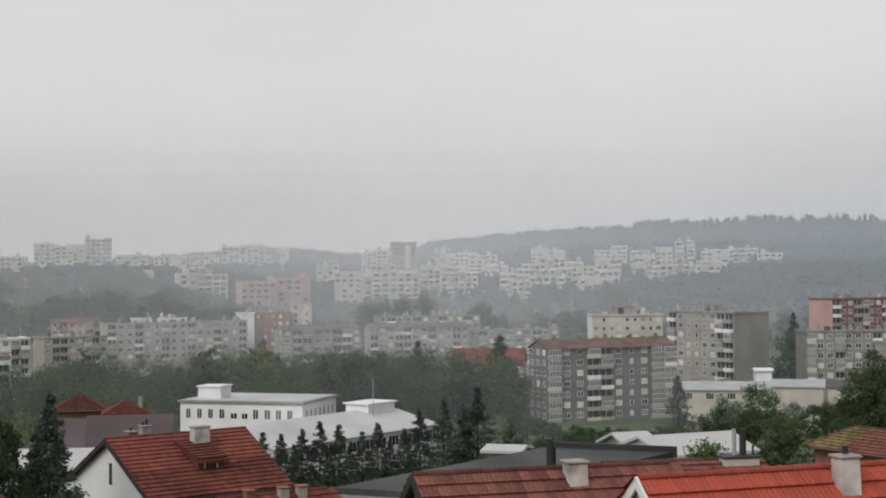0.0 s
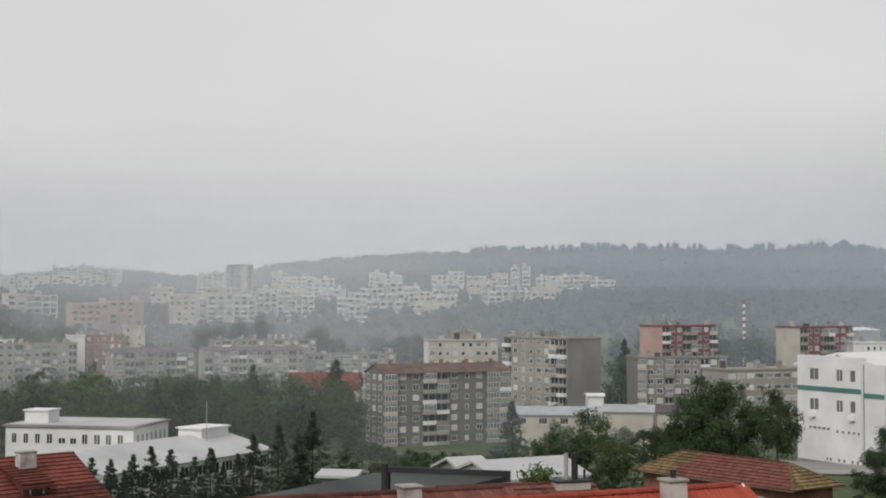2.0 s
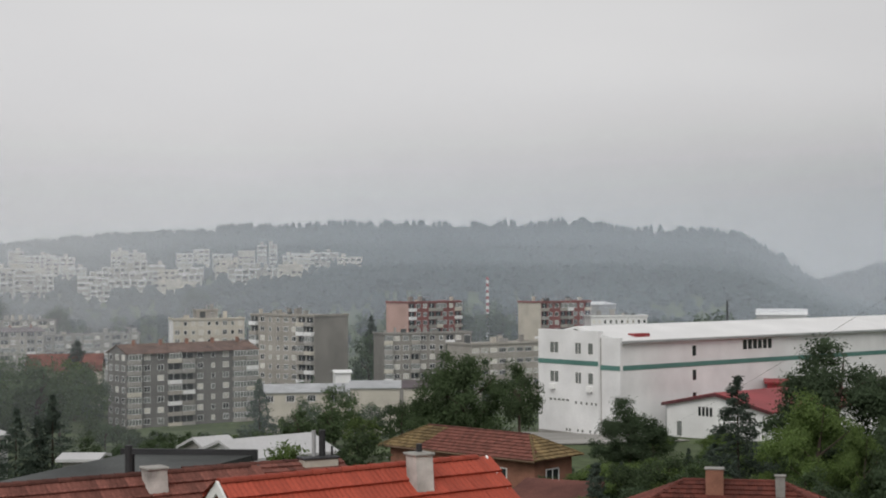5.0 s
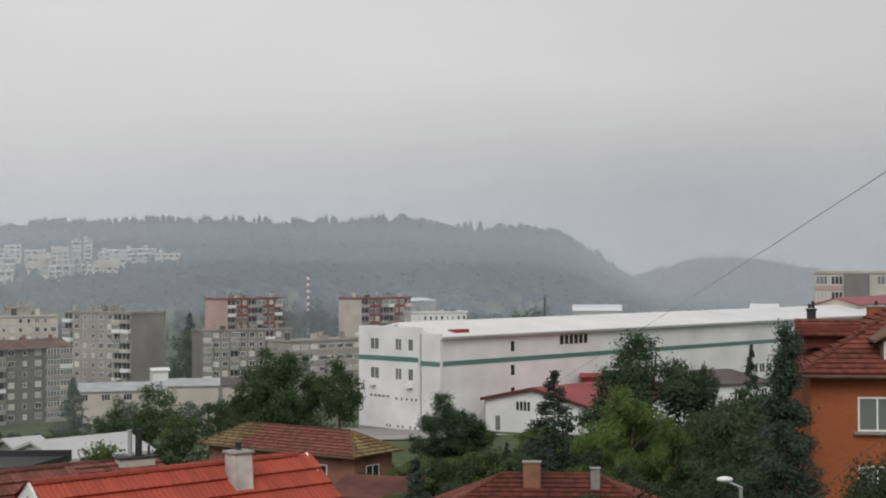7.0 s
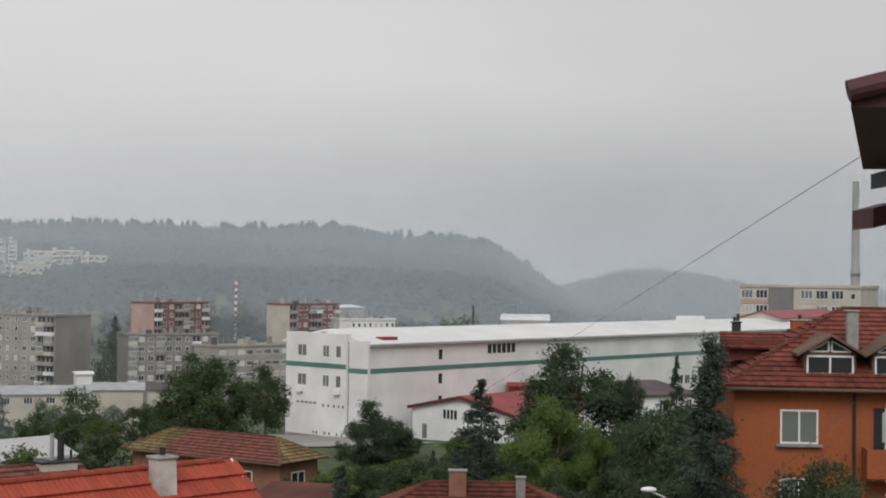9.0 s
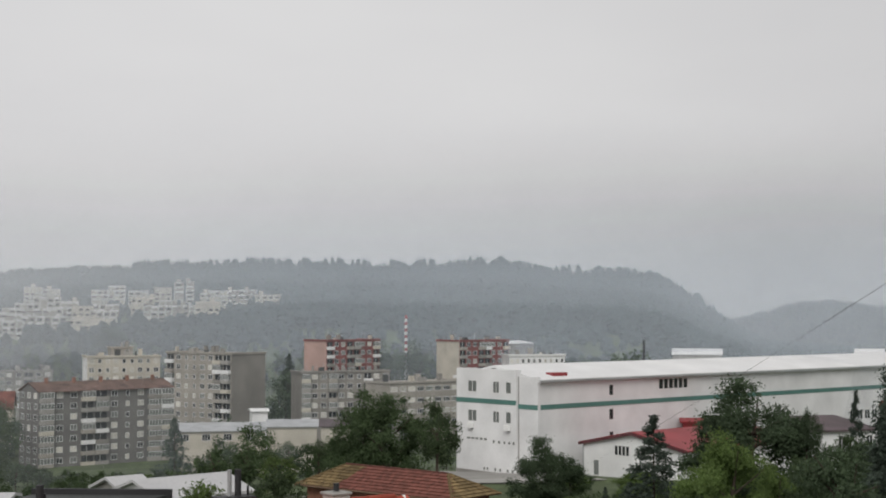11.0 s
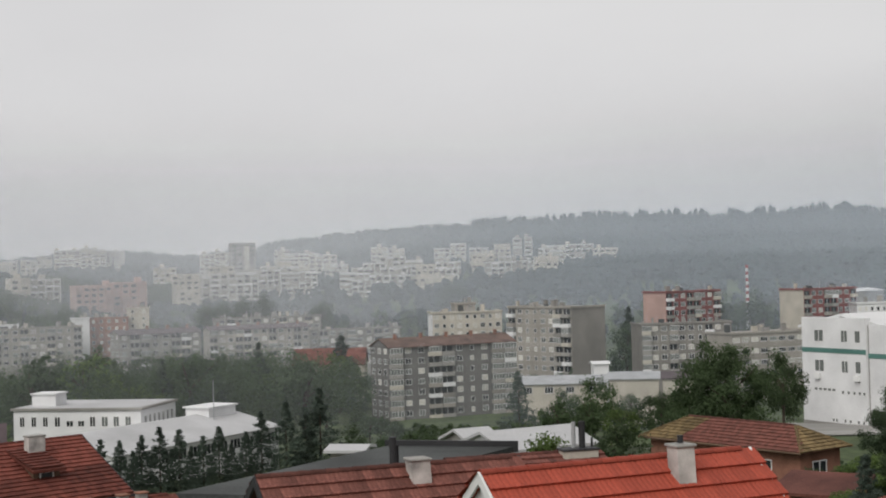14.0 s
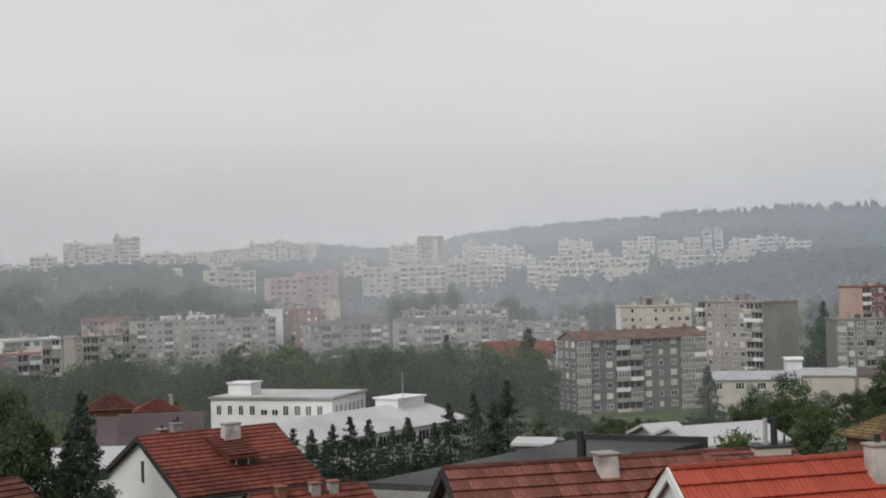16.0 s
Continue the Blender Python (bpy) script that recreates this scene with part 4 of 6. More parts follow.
# ---- tiled houses ----
def tile_mesh(material, w=0.26, course=0.36, t=0.025):
    """One interlocking clay tile: two shallow rolls, its lower edge lifted over the next course."""
    long = course + 0.06
    bm = bmesh.new()
    prof = [(0, 0.012), (0.18, 0.02), (0.32, 0.02), (0.46, 0.008), (0.56, 0.008), (0.7, 0.02), (0.84, 0.02), (1.0, 0.012)]
    rows = []
    for v, lift in ((0.0, 0.0), (long, 0.075)):
        rows.append([bm.verts.new((u * w, -v, z + lift)) for u, z in prof])
    low = [bm.verts.new((u * w, -long, z + 0.075 - t - 0.06)) for u, z in prof]
    for i in range(len(prof) - 1):
        bm.faces.new((rows[0][i + 1], rows[0][i], rows[1][i], rows[1][i + 1]))
        bm.faces.new((rows[1][i + 1], rows[1][i], low[i], low[i + 1]))
    return mesh_of("roof_tile", bm, material)


TILES = {}


def tiled_plane(parent, origin, u, v, lo, hi, rows, material, single=0, rnd=None, w=0.26, course=0.36):
    """Courses of tiles down a roof plane. lo(r), hi(r): where course r begins and ends along the ridge.
    The first `single` tiles are objects of their own; the rest is one mesh."""
    if (material, w, course) not in TILES:
        TILES[material, w, course] = tile_mesh(material, w, course)
    me = TILES[material, w, course]
    u, v = Vector(u).normalized(), Vector(v).normalized()
    n = u.cross(-v)
    frame_ = Matrix((u, -v, n)).transposed().to_4x4()
    base_v = [x.co.copy() for x in me.vertices]
    base_f = [tuple(p.vertices) for p in me.polygons]
    verts, faces, made = [], [], 0
    for r in range(rows):
        x = lo(r)
        while x < hi(r) - w * 0.4:
            p = Vector(origin) + u * x + v * (r * course) + n * rnd.uniform(0, 0.008)
            m = Matrix.Translation(p) @ frame_ @ Matrix.Rotation(rnd.uniform(-0.012, 0.012), 4, "Z")
            if made < single:
                share("roof_tile", me, parent, m)
                made += 1
            else:
                k = len(verts)
                verts += [m @ c for c in base_v]
                faces += [tuple(i + k for i in f) for f in base_f]
            x += w
    if verts:
        big = bpy.data.meshes.new("roof_tiles")
        big.from_pydata(verts, [], faces)
        big.materials.append(M[material])
        ob = new("roof_tiles", big)
        ob.parent = parent
        tagged(ob, kind="stuff")


def ridge_caps(parent, a, b, material):
    a, b = Vector(a), Vector(b)
    d = b - a
    q = d.to_track_quat("Y", "Z").to_matrix().to_4x4()
    key = ("cap", material)
    if key not in TILES:
        bm = bmesh.new()
        rows = []
        for y, r in ((0, 0.13), (0.42, 0.11)):
            rows.append([bm.verts.new((r * math.cos(k), y, r * math.sin(k) * 0.8 - 0.03)) for k in np.linspace(0, math.pi, 7)])
        for i in range(6):
            bm.faces.new((rows[0][i], rows[1][i], rows[1][i + 1], rows[0][i + 1]))
        bm.faces.new(rows[0])
        TILES[key] = mesh_of("ridge_tile", bm, material)
    for k in range(int(d.length / 0.38)):
        share("ridge_tile", TILES[key], parent, Matrix.Translation(a + d.normalized() * (k * 0.38)) @ q)


def chimney(parent, x, y, z0, z1, w, d, material="soot", cap="concrete", pots=0, flare=0.0):
    bm = bmesh.new()
    vs = box(bm, x, x + w, y, y + d, z0, z1)
    for k, vert in enumerate(vs[:4]):
        vert.co.x += flare * w * 0.5
    c = finish("chimney", bm, material, parent)
    bm = boxes((x - 0.05, x + w + 0.05, y - 0.05, y + d + 0.05, z1, z1 + 0.07))
    bmesh.ops.bevel(bm, geom=bm.edges[:], offset=0.02, segments=1, affect="EDGES")
    finish("cap", bm, cap, c)
    for k in range(pots):
        bm = bmesh.new()
        px = x + w * (k + 0.7) / (pots + 0.4)
        tube(bm, (px, y + d / 2, z1 + 0.09), (px, y + d / 2, z1 + 0.26 + 0.12 * (k % 2)), 0.07, 0.07, 10)
        finish("flue", bm, "dark", c)
    return c


def gable_house(ra, rb, half, pitch, ground_drop, wall, tile, label, seed=1, single=(0, 0), trim="wood", over=0.5, end=0.35, rows_shown=None, name="house", w=0.26, course=0.36):
    """A house with its ridge from ra to rb. Local x runs along the ridge, the near slope falls to -y, z=0 is the ridge."""
    rnd = random.Random(seed)
    m, length = along(ra, level(ra, rb))
    ra = Vector(ra)
    g = min(ground_z(*(m @ Vector((x, y, 0))).xy) for x in (0, length) for y in (-half, half)) - 0.3
    ob = thing(name, Matrix.Translation((ra.x, ra.y, g)) @ m.to_3x3().to_4x4(), label, "house", "tiled houses")
    top = ra.z - g
    t = math.tan(radians(pitch))
    he = top - half * t
    bm = bmesh.new()
    sec = [(-half, 0), (half, 0), (half, he), (0, top - 0.05), (-half, he)]
    v0 = [bm.verts.new((0, y, z - 0.06 if z else 0)) for y, z in sec]
    v1 = [bm.verts.new((length, y, z - 0.06 if z else 0)) for y, z in sec]
    bm.faces.new(v0), bm.faces.new(v1[::-1])
    for i in range(5):
        bm.faces.new((v0[i], v1[i], v1[(i + 1) % 5], v0[(i + 1) % 5]))
    bmesh.ops.recalc_face_normals(bm, faces=bm.faces[:])
    finish("wall", bm, wall, ob)
    slope_len = (half + over) / math.cos(radians(pitch))
    c, s = math.cos(radians(pitch)), math.sin(radians(pitch))
    for side in (-1, 1):
        bm = bmesh.new()
        o = [(-end, 0, top), (length + end, 0, top), (length + end, side * (half + over), top - (half + over) * t), (-end, side * (half + over), top - (half + over) * t)]
        up, lo = [bm.verts.new(p) for p in o], [bm.verts.new((p[0], p[1], p[2] - 0.14)) for p in o]
        bm.faces.new(up), bm.faces.new(lo[::-1])
        for i in range(4):
            bm.faces.new((up[i], up[(i + 1) % 4], lo[(i + 1) % 4], lo[i]))
        bmesh.ops.recalc_face_normals(bm, faces=bm.faces[:])
        deck = finish("roof", bm, tile, ob)
        rows = int(slope_len / course)
        if side < 0:
            tiled_plane(deck, (-end, 0, top + 0.03), (1, 0, 0), (0, -c, -s), lambda r: 0.0, lambda r: length + 2 * end, rows, tile, single[0], rnd, w, course)
        else:
            tiled_plane(deck, (length + end, 0, top + 0.03), (-1, 0, 0), (0, c, -s), lambda r: 0.0, lambda r: length + 2 * end, rows, tile, 0, rnd, w, course)
        for x in (-end - 0.06, length + end):
            bm = bmesh.new()
            o = [(0, top + 0.06), (side * (half + over), top - (half + over) * t + 0.06), (side * (half + over), top - (half + over) * t - 0.2), (0, top - 0.2)]
            p0, p1 = [bm.verts.new((x, y, z)) for y, z in o], [bm.verts.new((x + 0.06, y, z)) for y, z in o]
            bm.faces.new(p0), bm.faces.new(p1[::-1])
            for i in range(4):
                bm.faces.new((p0[i], p1[i], p1[(i + 1) % 4], p0[(i + 1) % 4]))
            bmesh.ops.recalc_face_normals(bm, faces=bm.faces[:])
            finish("bargeboard", bm, trim, ob)
        ye = side * (half + over)
        bm = bmesh.new()
        tube(bm, (-end, ye, top - (half + over) * t - 0.08), (length + end, ye, top - (half + over) * t - 0.08), 0.07, n=8)
        finish("gutter", bm, "dark", ob)
    ridge_caps(ob, (-end, 0, top + 0.05), (length + end, 0, top + 0.05), tile)
    return ob, length, top, t


# white house with a red roof, a shed dormer and a broad stack
house, length, top, t = gable_house((-46.33, 62.75, 36.43), (-43.35, 70.78, 36.28), 4.7, 27, 5, "white", "tile", "white rendered house with a weathered red tile roof", 5, (280, 0), "dark", 0.5, 0.3)
chimney(house, length * 0.53, -1.5, top - 1.6, top + 0.4, 0.95, 0.5, "soot", "concrete")
chimney(house, length * 0.27, 0.5, top - 0.6, top + 0.45, 0.5, 0.5, "concrete", "concrete", 2)
chimney(house, length * 0.22, 1.4, top - 1.2, top + 0.1, 0.5, 0.5, "brick", "concrete", 1)
x = length * 0.44
bm = bmesh.new()
solid(bm, [(x, -3.2), (x + 1.5, -3.2), (x + 1.5, -0.9), (x, -0.9)], top - 2.4, [top - 1.05, top - 1.05, top - 0.35, top - 0.35])
dormer = finish("dormer", bm, "wood", house)
bm = bmesh.new()
solid(bm, [(x - 0.2, -3.55), (x + 1.7, -3.55), (x + 1.7, -0.6), (x - 0.2, -0.6)], top - 2.0, [top - 1.08, top - 1.08, top - 0.24, top - 0.24])
for v_ in bm.verts:
    if v_.co.z < top - 1.5:
        v_.co.z = (top - 1.22) if v_.co.y < -2 else (top - 0.38)
dormer_roof = finish("dormer_roof", bm, "tile", dormer)
tiled_plane(dormer_roof, (x - 0.2, -0.6, top - 0.2), (1, 0, 0), (0, -0.962, -0.274), lambda r: 0, lambda r: 1.9, 8, "tile", 0, random.Random(3))
window(dormer, x + 0.35, -3.2, top - 1.75, 0.8, 0.55, 1)
window(house, 0, 0.2, top - 2.45, 0.55, 1.3, 1, "glass", -90)
for y in (-1.4, 1.9):
    window(house, 0, y, top - 4.6, 1.3, 1.2, 2, "glass", -90)
window(house, 2.0, -4.7, top - 4.9, 1.3, 1.3, 2, "glass")

# near orange-red roof
house, length, top, t = gable_house((-8.53, 30.32, 40.54), (-3.52, 35.83, 40.43), 4.6, 39, 7, "white", "new_tile", "house with a bright orange-red tile roof and white bargeboards", 6, (300, 0), "frame", 0.5, 0.12, course=0.5)
chimney(house, length * 0.645, -0.8, top - 1.2, top + 0.3, 0.46, 0.42, "soot", "concrete", 1, 0.35)
window(house, 0, 0.4, top - 2.4, 0.8, 1.1, 1, "glass", -90)
# older roof beside it
house, length, top, t = gable_house((-15.68, 34.62, 39.71), (-10.82, 41.10, 39.43), 4.6, 34, 7, "beige", "old_tile", "old house with a weathered brown-red tile roof", 7, (300, 0), "dark", 0.5, 0.25, course=0.45)
chimney(house, length * 0.545, -0.75, top - 1.2, top + 0.22, 0.52, 0.5, "soot", "concrete", 0, 0.4)
bm = bmesh.new()
tube(bm, (length * 0.54, 0.6, top - 0.9), (length * 0.54, 0.6, top + 0.75), 0.10, n=12)
finish("flue", bm, "dark", house)
bm = bmesh.new()
tube(bm, (length * 0.565, 0.75, top - 0.9), (length * 0.565, 0.75, top + 0.5), 0.05, n=12)
finish("flue", bm, "dark", house)
# brown roof behind with a block chimney and two pipes
house, length, top, t = gable_house((-13.80, 44.93, 38.80), (-9.94, 49.00, 38.64), 4.0, 20, 6, "beige", "old_tile", "low house with a dull red roof and a broad rendered stack", 8, (0, 0), "dark", 0.4, 0.2)
c = chimney(house, length * 0.75, -0.6, top - 0.6, top + 0.12, 1.2, 0.6, "cream", "dark")
for x, r, hh, mt in ((0.45, 0.07, 0.85, "metal"), (0.75, 0.11, 0.85, "dark"), (1.1, 0.04, 0.3, "dark")):
    bm = bmesh.new()
    tube(bm, (length * 0.75 + x, -0.3, top + 0.2), (length * 0.75 + x, -0.3, top + 0.2 + hh), r, n=12)
    finish("flue", bm, mt, c)
# house with two chimneys under the trees
# low roofs at the foot of the view
house, length, top, t = gable_house((-29.27, 46.56, 36.60), (-28.35, 52.88, 36.14), 4.0, 30, 5, "beige", "tile", "low house with a red tile roof and three squat stacks", 10, (0, 0), "wood", 0.4, 0.25)
for k, (f, mt) in enumerate(((0.17, "brick"), (0.50, "concrete"), (0.68, "concrete"))):
    chimney(house, length * f, -0.5, top - 0.7, top + 0.25, 0.36, 0.32, mt, "brick")
gable_house((-40.53, 41.49, 36.99), (-40.89, 46.60, 36.76), 4.2, 30, 5, "white", "old_tile", "house with an old brown tile roof", 11, (0, 0), "dark", 0.4, 0.25)


def hip_house(corner, left, depth, rise, wall, tile, hip_tile, label, seed, drop=3.0, single=0, mossy=0.0):
    """A house with a hipped roof: its eaves run from left to corner and turn back by depth."""
    rnd = random.Random(seed)
    m, length = along(left, corner)
    z = Vector(corner).z
    g = min([ground_z(*(m @ Vector((x, y, 0))).xy) for x in (0, length) for y in (0, depth)] + [z - drop]) - 0.2
    left = Vector(left)
    ob = thing("house", Matrix.Translation((left.x, left.y, g)) @ m.to_3x3().to_4x4(), label, "house", "tiled houses")
    h = z - g
    e = 0.6
    finish("wall", boxes((e, length - e, e, depth - e, 0, h)), wall, ob)
    run = depth / 2
    slope = math.hypot(run, rise)
    tri = [(0, 0, h), (length, 0, h), (length, depth, h), (0, depth, h), (run, run, h + rise), (length - run, run, h + rise)]
    bm = bmesh.new()
    v = [bm.verts.new(p) for p in tri]
    for f in ((0, 1, 5, 4), (1, 2, 5), (2, 3, 4, 5), (3, 0, 4), (3, 2, 1, 0)):
        bm.faces.new([v[i] for i in f])
    deck = finish("roof", bm, tile, ob)
    rows = int(slope / 0.36)
    k = run / rows
    cs, sn = run / slope, rise / slope
    tiled_plane(deck, (0, run, h + rise + 0.02), (1, 0, 0), (0, -cs, -sn), lambda r: max(run - k * (r + 0.6), mossy - 0.12 * r), lambda r: length - run + k * (r + 0.6), rows, tile, single, rnd)
    if mossy:
        tiled_plane(deck, (0, run, h + rise + 0.02), (1, 0, 0), (0, -cs, -sn), lambda r: run - k * (r + 0.6), lambda r: max(run - k * (r + 0.6), mossy - 0.12 * r), rows, hip_tile, 0, rnd)
    tiled_plane(deck, (length - run, 0, h + rise + 0.02), (0, 1, 0), (cs, 0, -sn), lambda r: run - k * (r + 0.6), lambda r: depth - run + k * (r + 0.6), rows, hip_tile, 0, rnd)
    tiled_plane(deck, (run, depth, h + rise + 0.02), (0, -1, 0), (-cs, 0, -sn), lambda r: run - k * (r + 0.6), lambda r: depth - run + k * (r + 0.6), rows, hip_tile, 0, rnd)
    ridge_caps(ob, (run, run, h + rise + 0.05), (length - run, run, h + rise + 0.05), tile)
    for a, b in (((length, 0, h + 0.05), tri[5]), ((0, 0, h + 0.05), tri[4]), ((length, depth, h + 0.05), tri[5])):
        ridge_caps(ob, a, Vector(b) + Vector((0, 0, 0.05)), hip_tile)
    bm = bmesh.new()
    tube(bm, (0, -0.05, h - 0.02), (length, -0.05, h - 0.02), 0.07, n=8)
    finish("gutter", bm, "wood", ob)
    return ob, length, h


# small red houses behind the sheds
hip_house((-98.4, 132.6, 30.1), (-103.2, 129.2, 30.1), 5.4, 1.5, "brick", "old_tile", "old_tile", "small house with a faded red hipped tile roof", 31, 3.0)
house, length, h = hip_house((-86.0, 123.2, 30.9), (-90.0, 120.4, 30.9), 4.8, 1.2, "cream", "tile", "tile", "small house with a red hipped tile roof", 32, 3.0)
chimney(house, length * 0.75, 1.6, h + 0.3, h + 1.6, 0.4, 0.4, "concrete", "concrete")

# long brown-roofed house with lichen on its hips
house, length, h = hip_house((-5.81, 95.40, 32.6), (-17.70, 104.16, 32.6), 5.2, 1.4, "brick", "old_tile", "lichen_tile", "long dark house with a weathered hipped tile roof", 12, 3.2, 300, 4.6)
for k in range(3):
    window(house, 2.5 + 4.0 * k, 0.6, h - 1.8, 1.3, 1.1, 2, "glass")
window(house, length - 0.6, 1.8, h - 1.9, 1.4, 1.2, 2, "glass", 90)
shed((-6.6, 84.6, 31.75), (-2.6, 83.3, 31.75), 3, 2.5, "brick", "old_tile", "low brick lean-to with old tiles", "lean_to", 0.6, mono=True)

# house with two stacks among the shrubs
house, length, h = hip_house((10.9, 63.4, 33.3), (-1.7, 64.3, 33.3), 8.2, 2.1, "beige", "tile", "tile", "house with a red hipped tile roof and two stacks among shrubs", 9, 3.5)
chimney(house, 5.15, 3.0, h + 1.2, h + 2.75, 0.8, 0.6, "brick", "concrete")
chimney(house, 8.25, 2.9, h + 1.1, h + 2.5, 0.42, 0.42, "concrete", "concrete")
for x in (1.6, 5.0, 8.6):
    window(house, x, 0.6, h - 1.9, 1.3, 1.2, 2, "glass")

# orange house
house, length, h = hip_house((27.32, 53.42, 40.88), (13.47, 55.39, 40.78), 11, 3.0, "orange", "tile", "tile", "orange rendered house with a red hipped tile roof and dormers", 13, 6, 300)
window(house, 2.35, 0.6, h - 2.15, 1.45, 1.32, 2, "pane")
finish("window_sill", boxes((2.2, 3.95, 0.4, 0.58, h - 2.25, h - 2.16)), "concrete", house)
window(house, 2.35, 0.6, h - 4.8, 1.45, 1.32, 2, "pane")
bm = bmesh.new()
tube(bm, (5.15, 0.5, 0), (5.15, 0.5, h - 0.1), 0.06, n=10)
finish("downpipe", bm, "dark", house)
balcony = finish("balcony", boxes((5.45, 9.5, -0.5, -0.38, h - 3.3, h - 2.2), (5.45, 9.5, -0.38, 0.6, h - 3.4, h - 3.2), (5.45, 5.57, -0.38, 0.6, h - 3.2, h - 2.2)), "orange", house)
finish("balcony_door", boxes((5.9, 8.6, 0.5, 0.59, h - 3.1, h - 0.7)), "glass", house)
finish("door_frame", boxes((6.3, 6.42, 0.44, 0.5, h - 3.1, h - 0.7)), "frame", house)
for x0 in (3.15, 5.75):
    w_, zf = 2.3, h + 0.52
    bm = bmesh.new()
    solid(bm, [(x0 + 0.15, 1.0), (x0 + w_ - 0.15, 1.0), (x0 + w_ - 0.15, 4.4), (x0 + 0.15, 4.4)], h + 0.2, zf + 0.85)
    d_ = finish("dormer", bm, "wood", house)
    bm = bmesh.new()
    g_ = [(x0 + 0.15, zf + 0.85), (x0 + w_ - 0.15, zf + 0.85), (x0 + w_ / 2, zf + 1.45)]
    p0, p1 = [bm.verts.new((x, 1.02, z)) for x, z in g_], [bm.verts.new((x, 5.0, z)) for x, z in g_]
    bm.faces.new(p0[::-1]), bm.faces.new(p1)
    for i in range(3):
        bm.faces.new((p0[i], p0[(i + 1) % 3], p1[(i + 1) % 3], p1[i]))
    finish("gable", bm, "glass", d_)
    for side in (-1, 1):
        cx = x0 + w_ / 2
        bm = bmesh.new()
        o = [(cx, zf + 1.5), (cx + side * (w_ / 2 + 0.15), zf + 0.72)]
        q = [bm.verts.new((x, y, z + dz)) for dz in (0.1, 0.0) for y in (0.6, 5.2) for x, z in o]
        for f in ((0, 1, 3, 2), (4, 6, 7, 5), (0, 4, 5, 1), (2, 3, 7, 6), (0, 2, 6, 4), (1, 5, 7, 3)):
            bm.faces.new([q[i] for i in f])
        bmesh.ops.recalc_face_normals(bm, faces=bm.faces[:])
        finish("dormer_roof", bm, "wood", d_)
        bm = bmesh.new()
        tri_ = [(cx + side * 0.06, zf + 0.9), (cx + side * (w_ / 2 - 0.35), zf + 0.9), (cx + side * 0.06, zf + 1.32)]
        window_frame = [((tri_[i], tri_[(i + 1) % 3])) for i in range(3)]
        for (xa, za), (xb, zb) in window_frame:
            tube(bm, (xa, 0.98, za), (xb, 0.98, zb), 0.035, n=6)
        finish("gable_frame", bm, "frame", d_)
    window(d_, x0 + 0.25, 0.98, zf, w_ - 0.5, 0.75, 2, "glass")
chimney(house, 5.2, 2.4, h + 1.0, h + 2.95, 0.45, 0.42, "concrete", "concrete")
chimney(house, 3.6, 6.2, h + 1.0, h + 2.45, 0.7, 0.6, "orange", "concrete", 1)
side_roof = finish("side_dormer", boxes((0.55, 3.2, 3.6, 6.2, h + 0.9, h + 1.75)), "tile", house)
tiled_plane(side_roof, (0.4, 5.0, h + 2.0), (1, 0, 0), (0, -0.94, -0.34), lambda r: 0, lambda r: 2.6, 5, "tile", 0, random.Random(2))
chimney(house, 1.0, 5.4, h + 1.6, h + 2.35, 0.35, 0.35, "dark", "dark", 2)

# ---- the neighbouring building beside the viewpoint ----
E_Z = Vector((3.80, 11.38, 46.54)).z
neighbour = thing("neighbour_building", Matrix.Translation((6.6, 17.4, ground_z(6.6, 17.4) - 0.3)), "neighbouring building with maroon eaves and weathered grey posts", "building")
b0 = neighbour.matrix_basis.translation
z = E_Z - b0.z
tip, back_ = Vector((3.80, 11.38, 46.54)), Vector((6.03, 17.59, 46.55))
bm = bmesh.new()
solid(bm, [(tip.x - b0.x, tip.y - b0.y), (tip.x + 5 - b0.x, tip.y - 0.9 - b0.y), (back_.x + 4.5 - b0.x, back_.y - 0.8 - b0.y), (back_.x - b0.x, back_.y - b0.y)], z - 0.14, [z, z + 1.3, z + 1.3, z])
soffit = finish("roof_overhang", bm, "maroon", neighbour)
bm = bmesh.new()
tube(bm, (tip.x - 0.04 - b0.x, tip.y - 0.05 - b0.y, z - 0.02), (tip.x + 5 - b0.x, tip.y - 0.95 - b0.y, z + 1.28), 0.09, n=12)
finish("gutter", bm, "maroon", neighbour)
edge = Vector((6.16, 17.34, 44.94))
wx0 = edge.x - b0.x
finish("wall", boxes((wx0 + 0.16, wx0 + 4.5, -0.5, 0.0, 0, z - 0.14), (wx0 + 0.9, wx0 + 4.5, -5.5, -0.5, 0, z - 0.142)), "panel_white", neighbour)
for dx, dy, w_ in ((0.0, -0.5, 0.1), (0.12, -0.95, 0.09), (0.24, -1.5, 0.12)):
    bm = boxes((wx0 + dx, wx0 + dx + w_, dy, dy + 0.12, 0, z - 0.142))
    bmesh.ops.bevel(bm, geom=bm.edges[:], offset=0.015, segments=1, affect="EDGES")
    finish("post", bm, "panel_white", neighbour)
zb = Vector((5.92, 17.00, 45.82)).z - b0.z
bm = boxes((wx0 - 0.22, wx0 + 0.1, -0.45, 0.3, zb - 0.08, zb + 0.16))
for v_ in bm.verts:
    if v_.co.x < wx0 - 0.1:
        v_.co.z -= 0.09
finish("lower_roof_overhang", bm, "maroon", neighbour)
zb = Vector((5.68, 16.02, 46.32)).z - b0.z
bm = boxes((wx0 - 0.2, wx0 + 0.2, -0.95, -0.3, zb - 0.08, zb + 0.1))
for v_ in bm.verts:
    if v_.co.x < wx0 - 0.1:
        v_.co.z -= 0.12
finish("bracket", bm, "dark", neighbour)
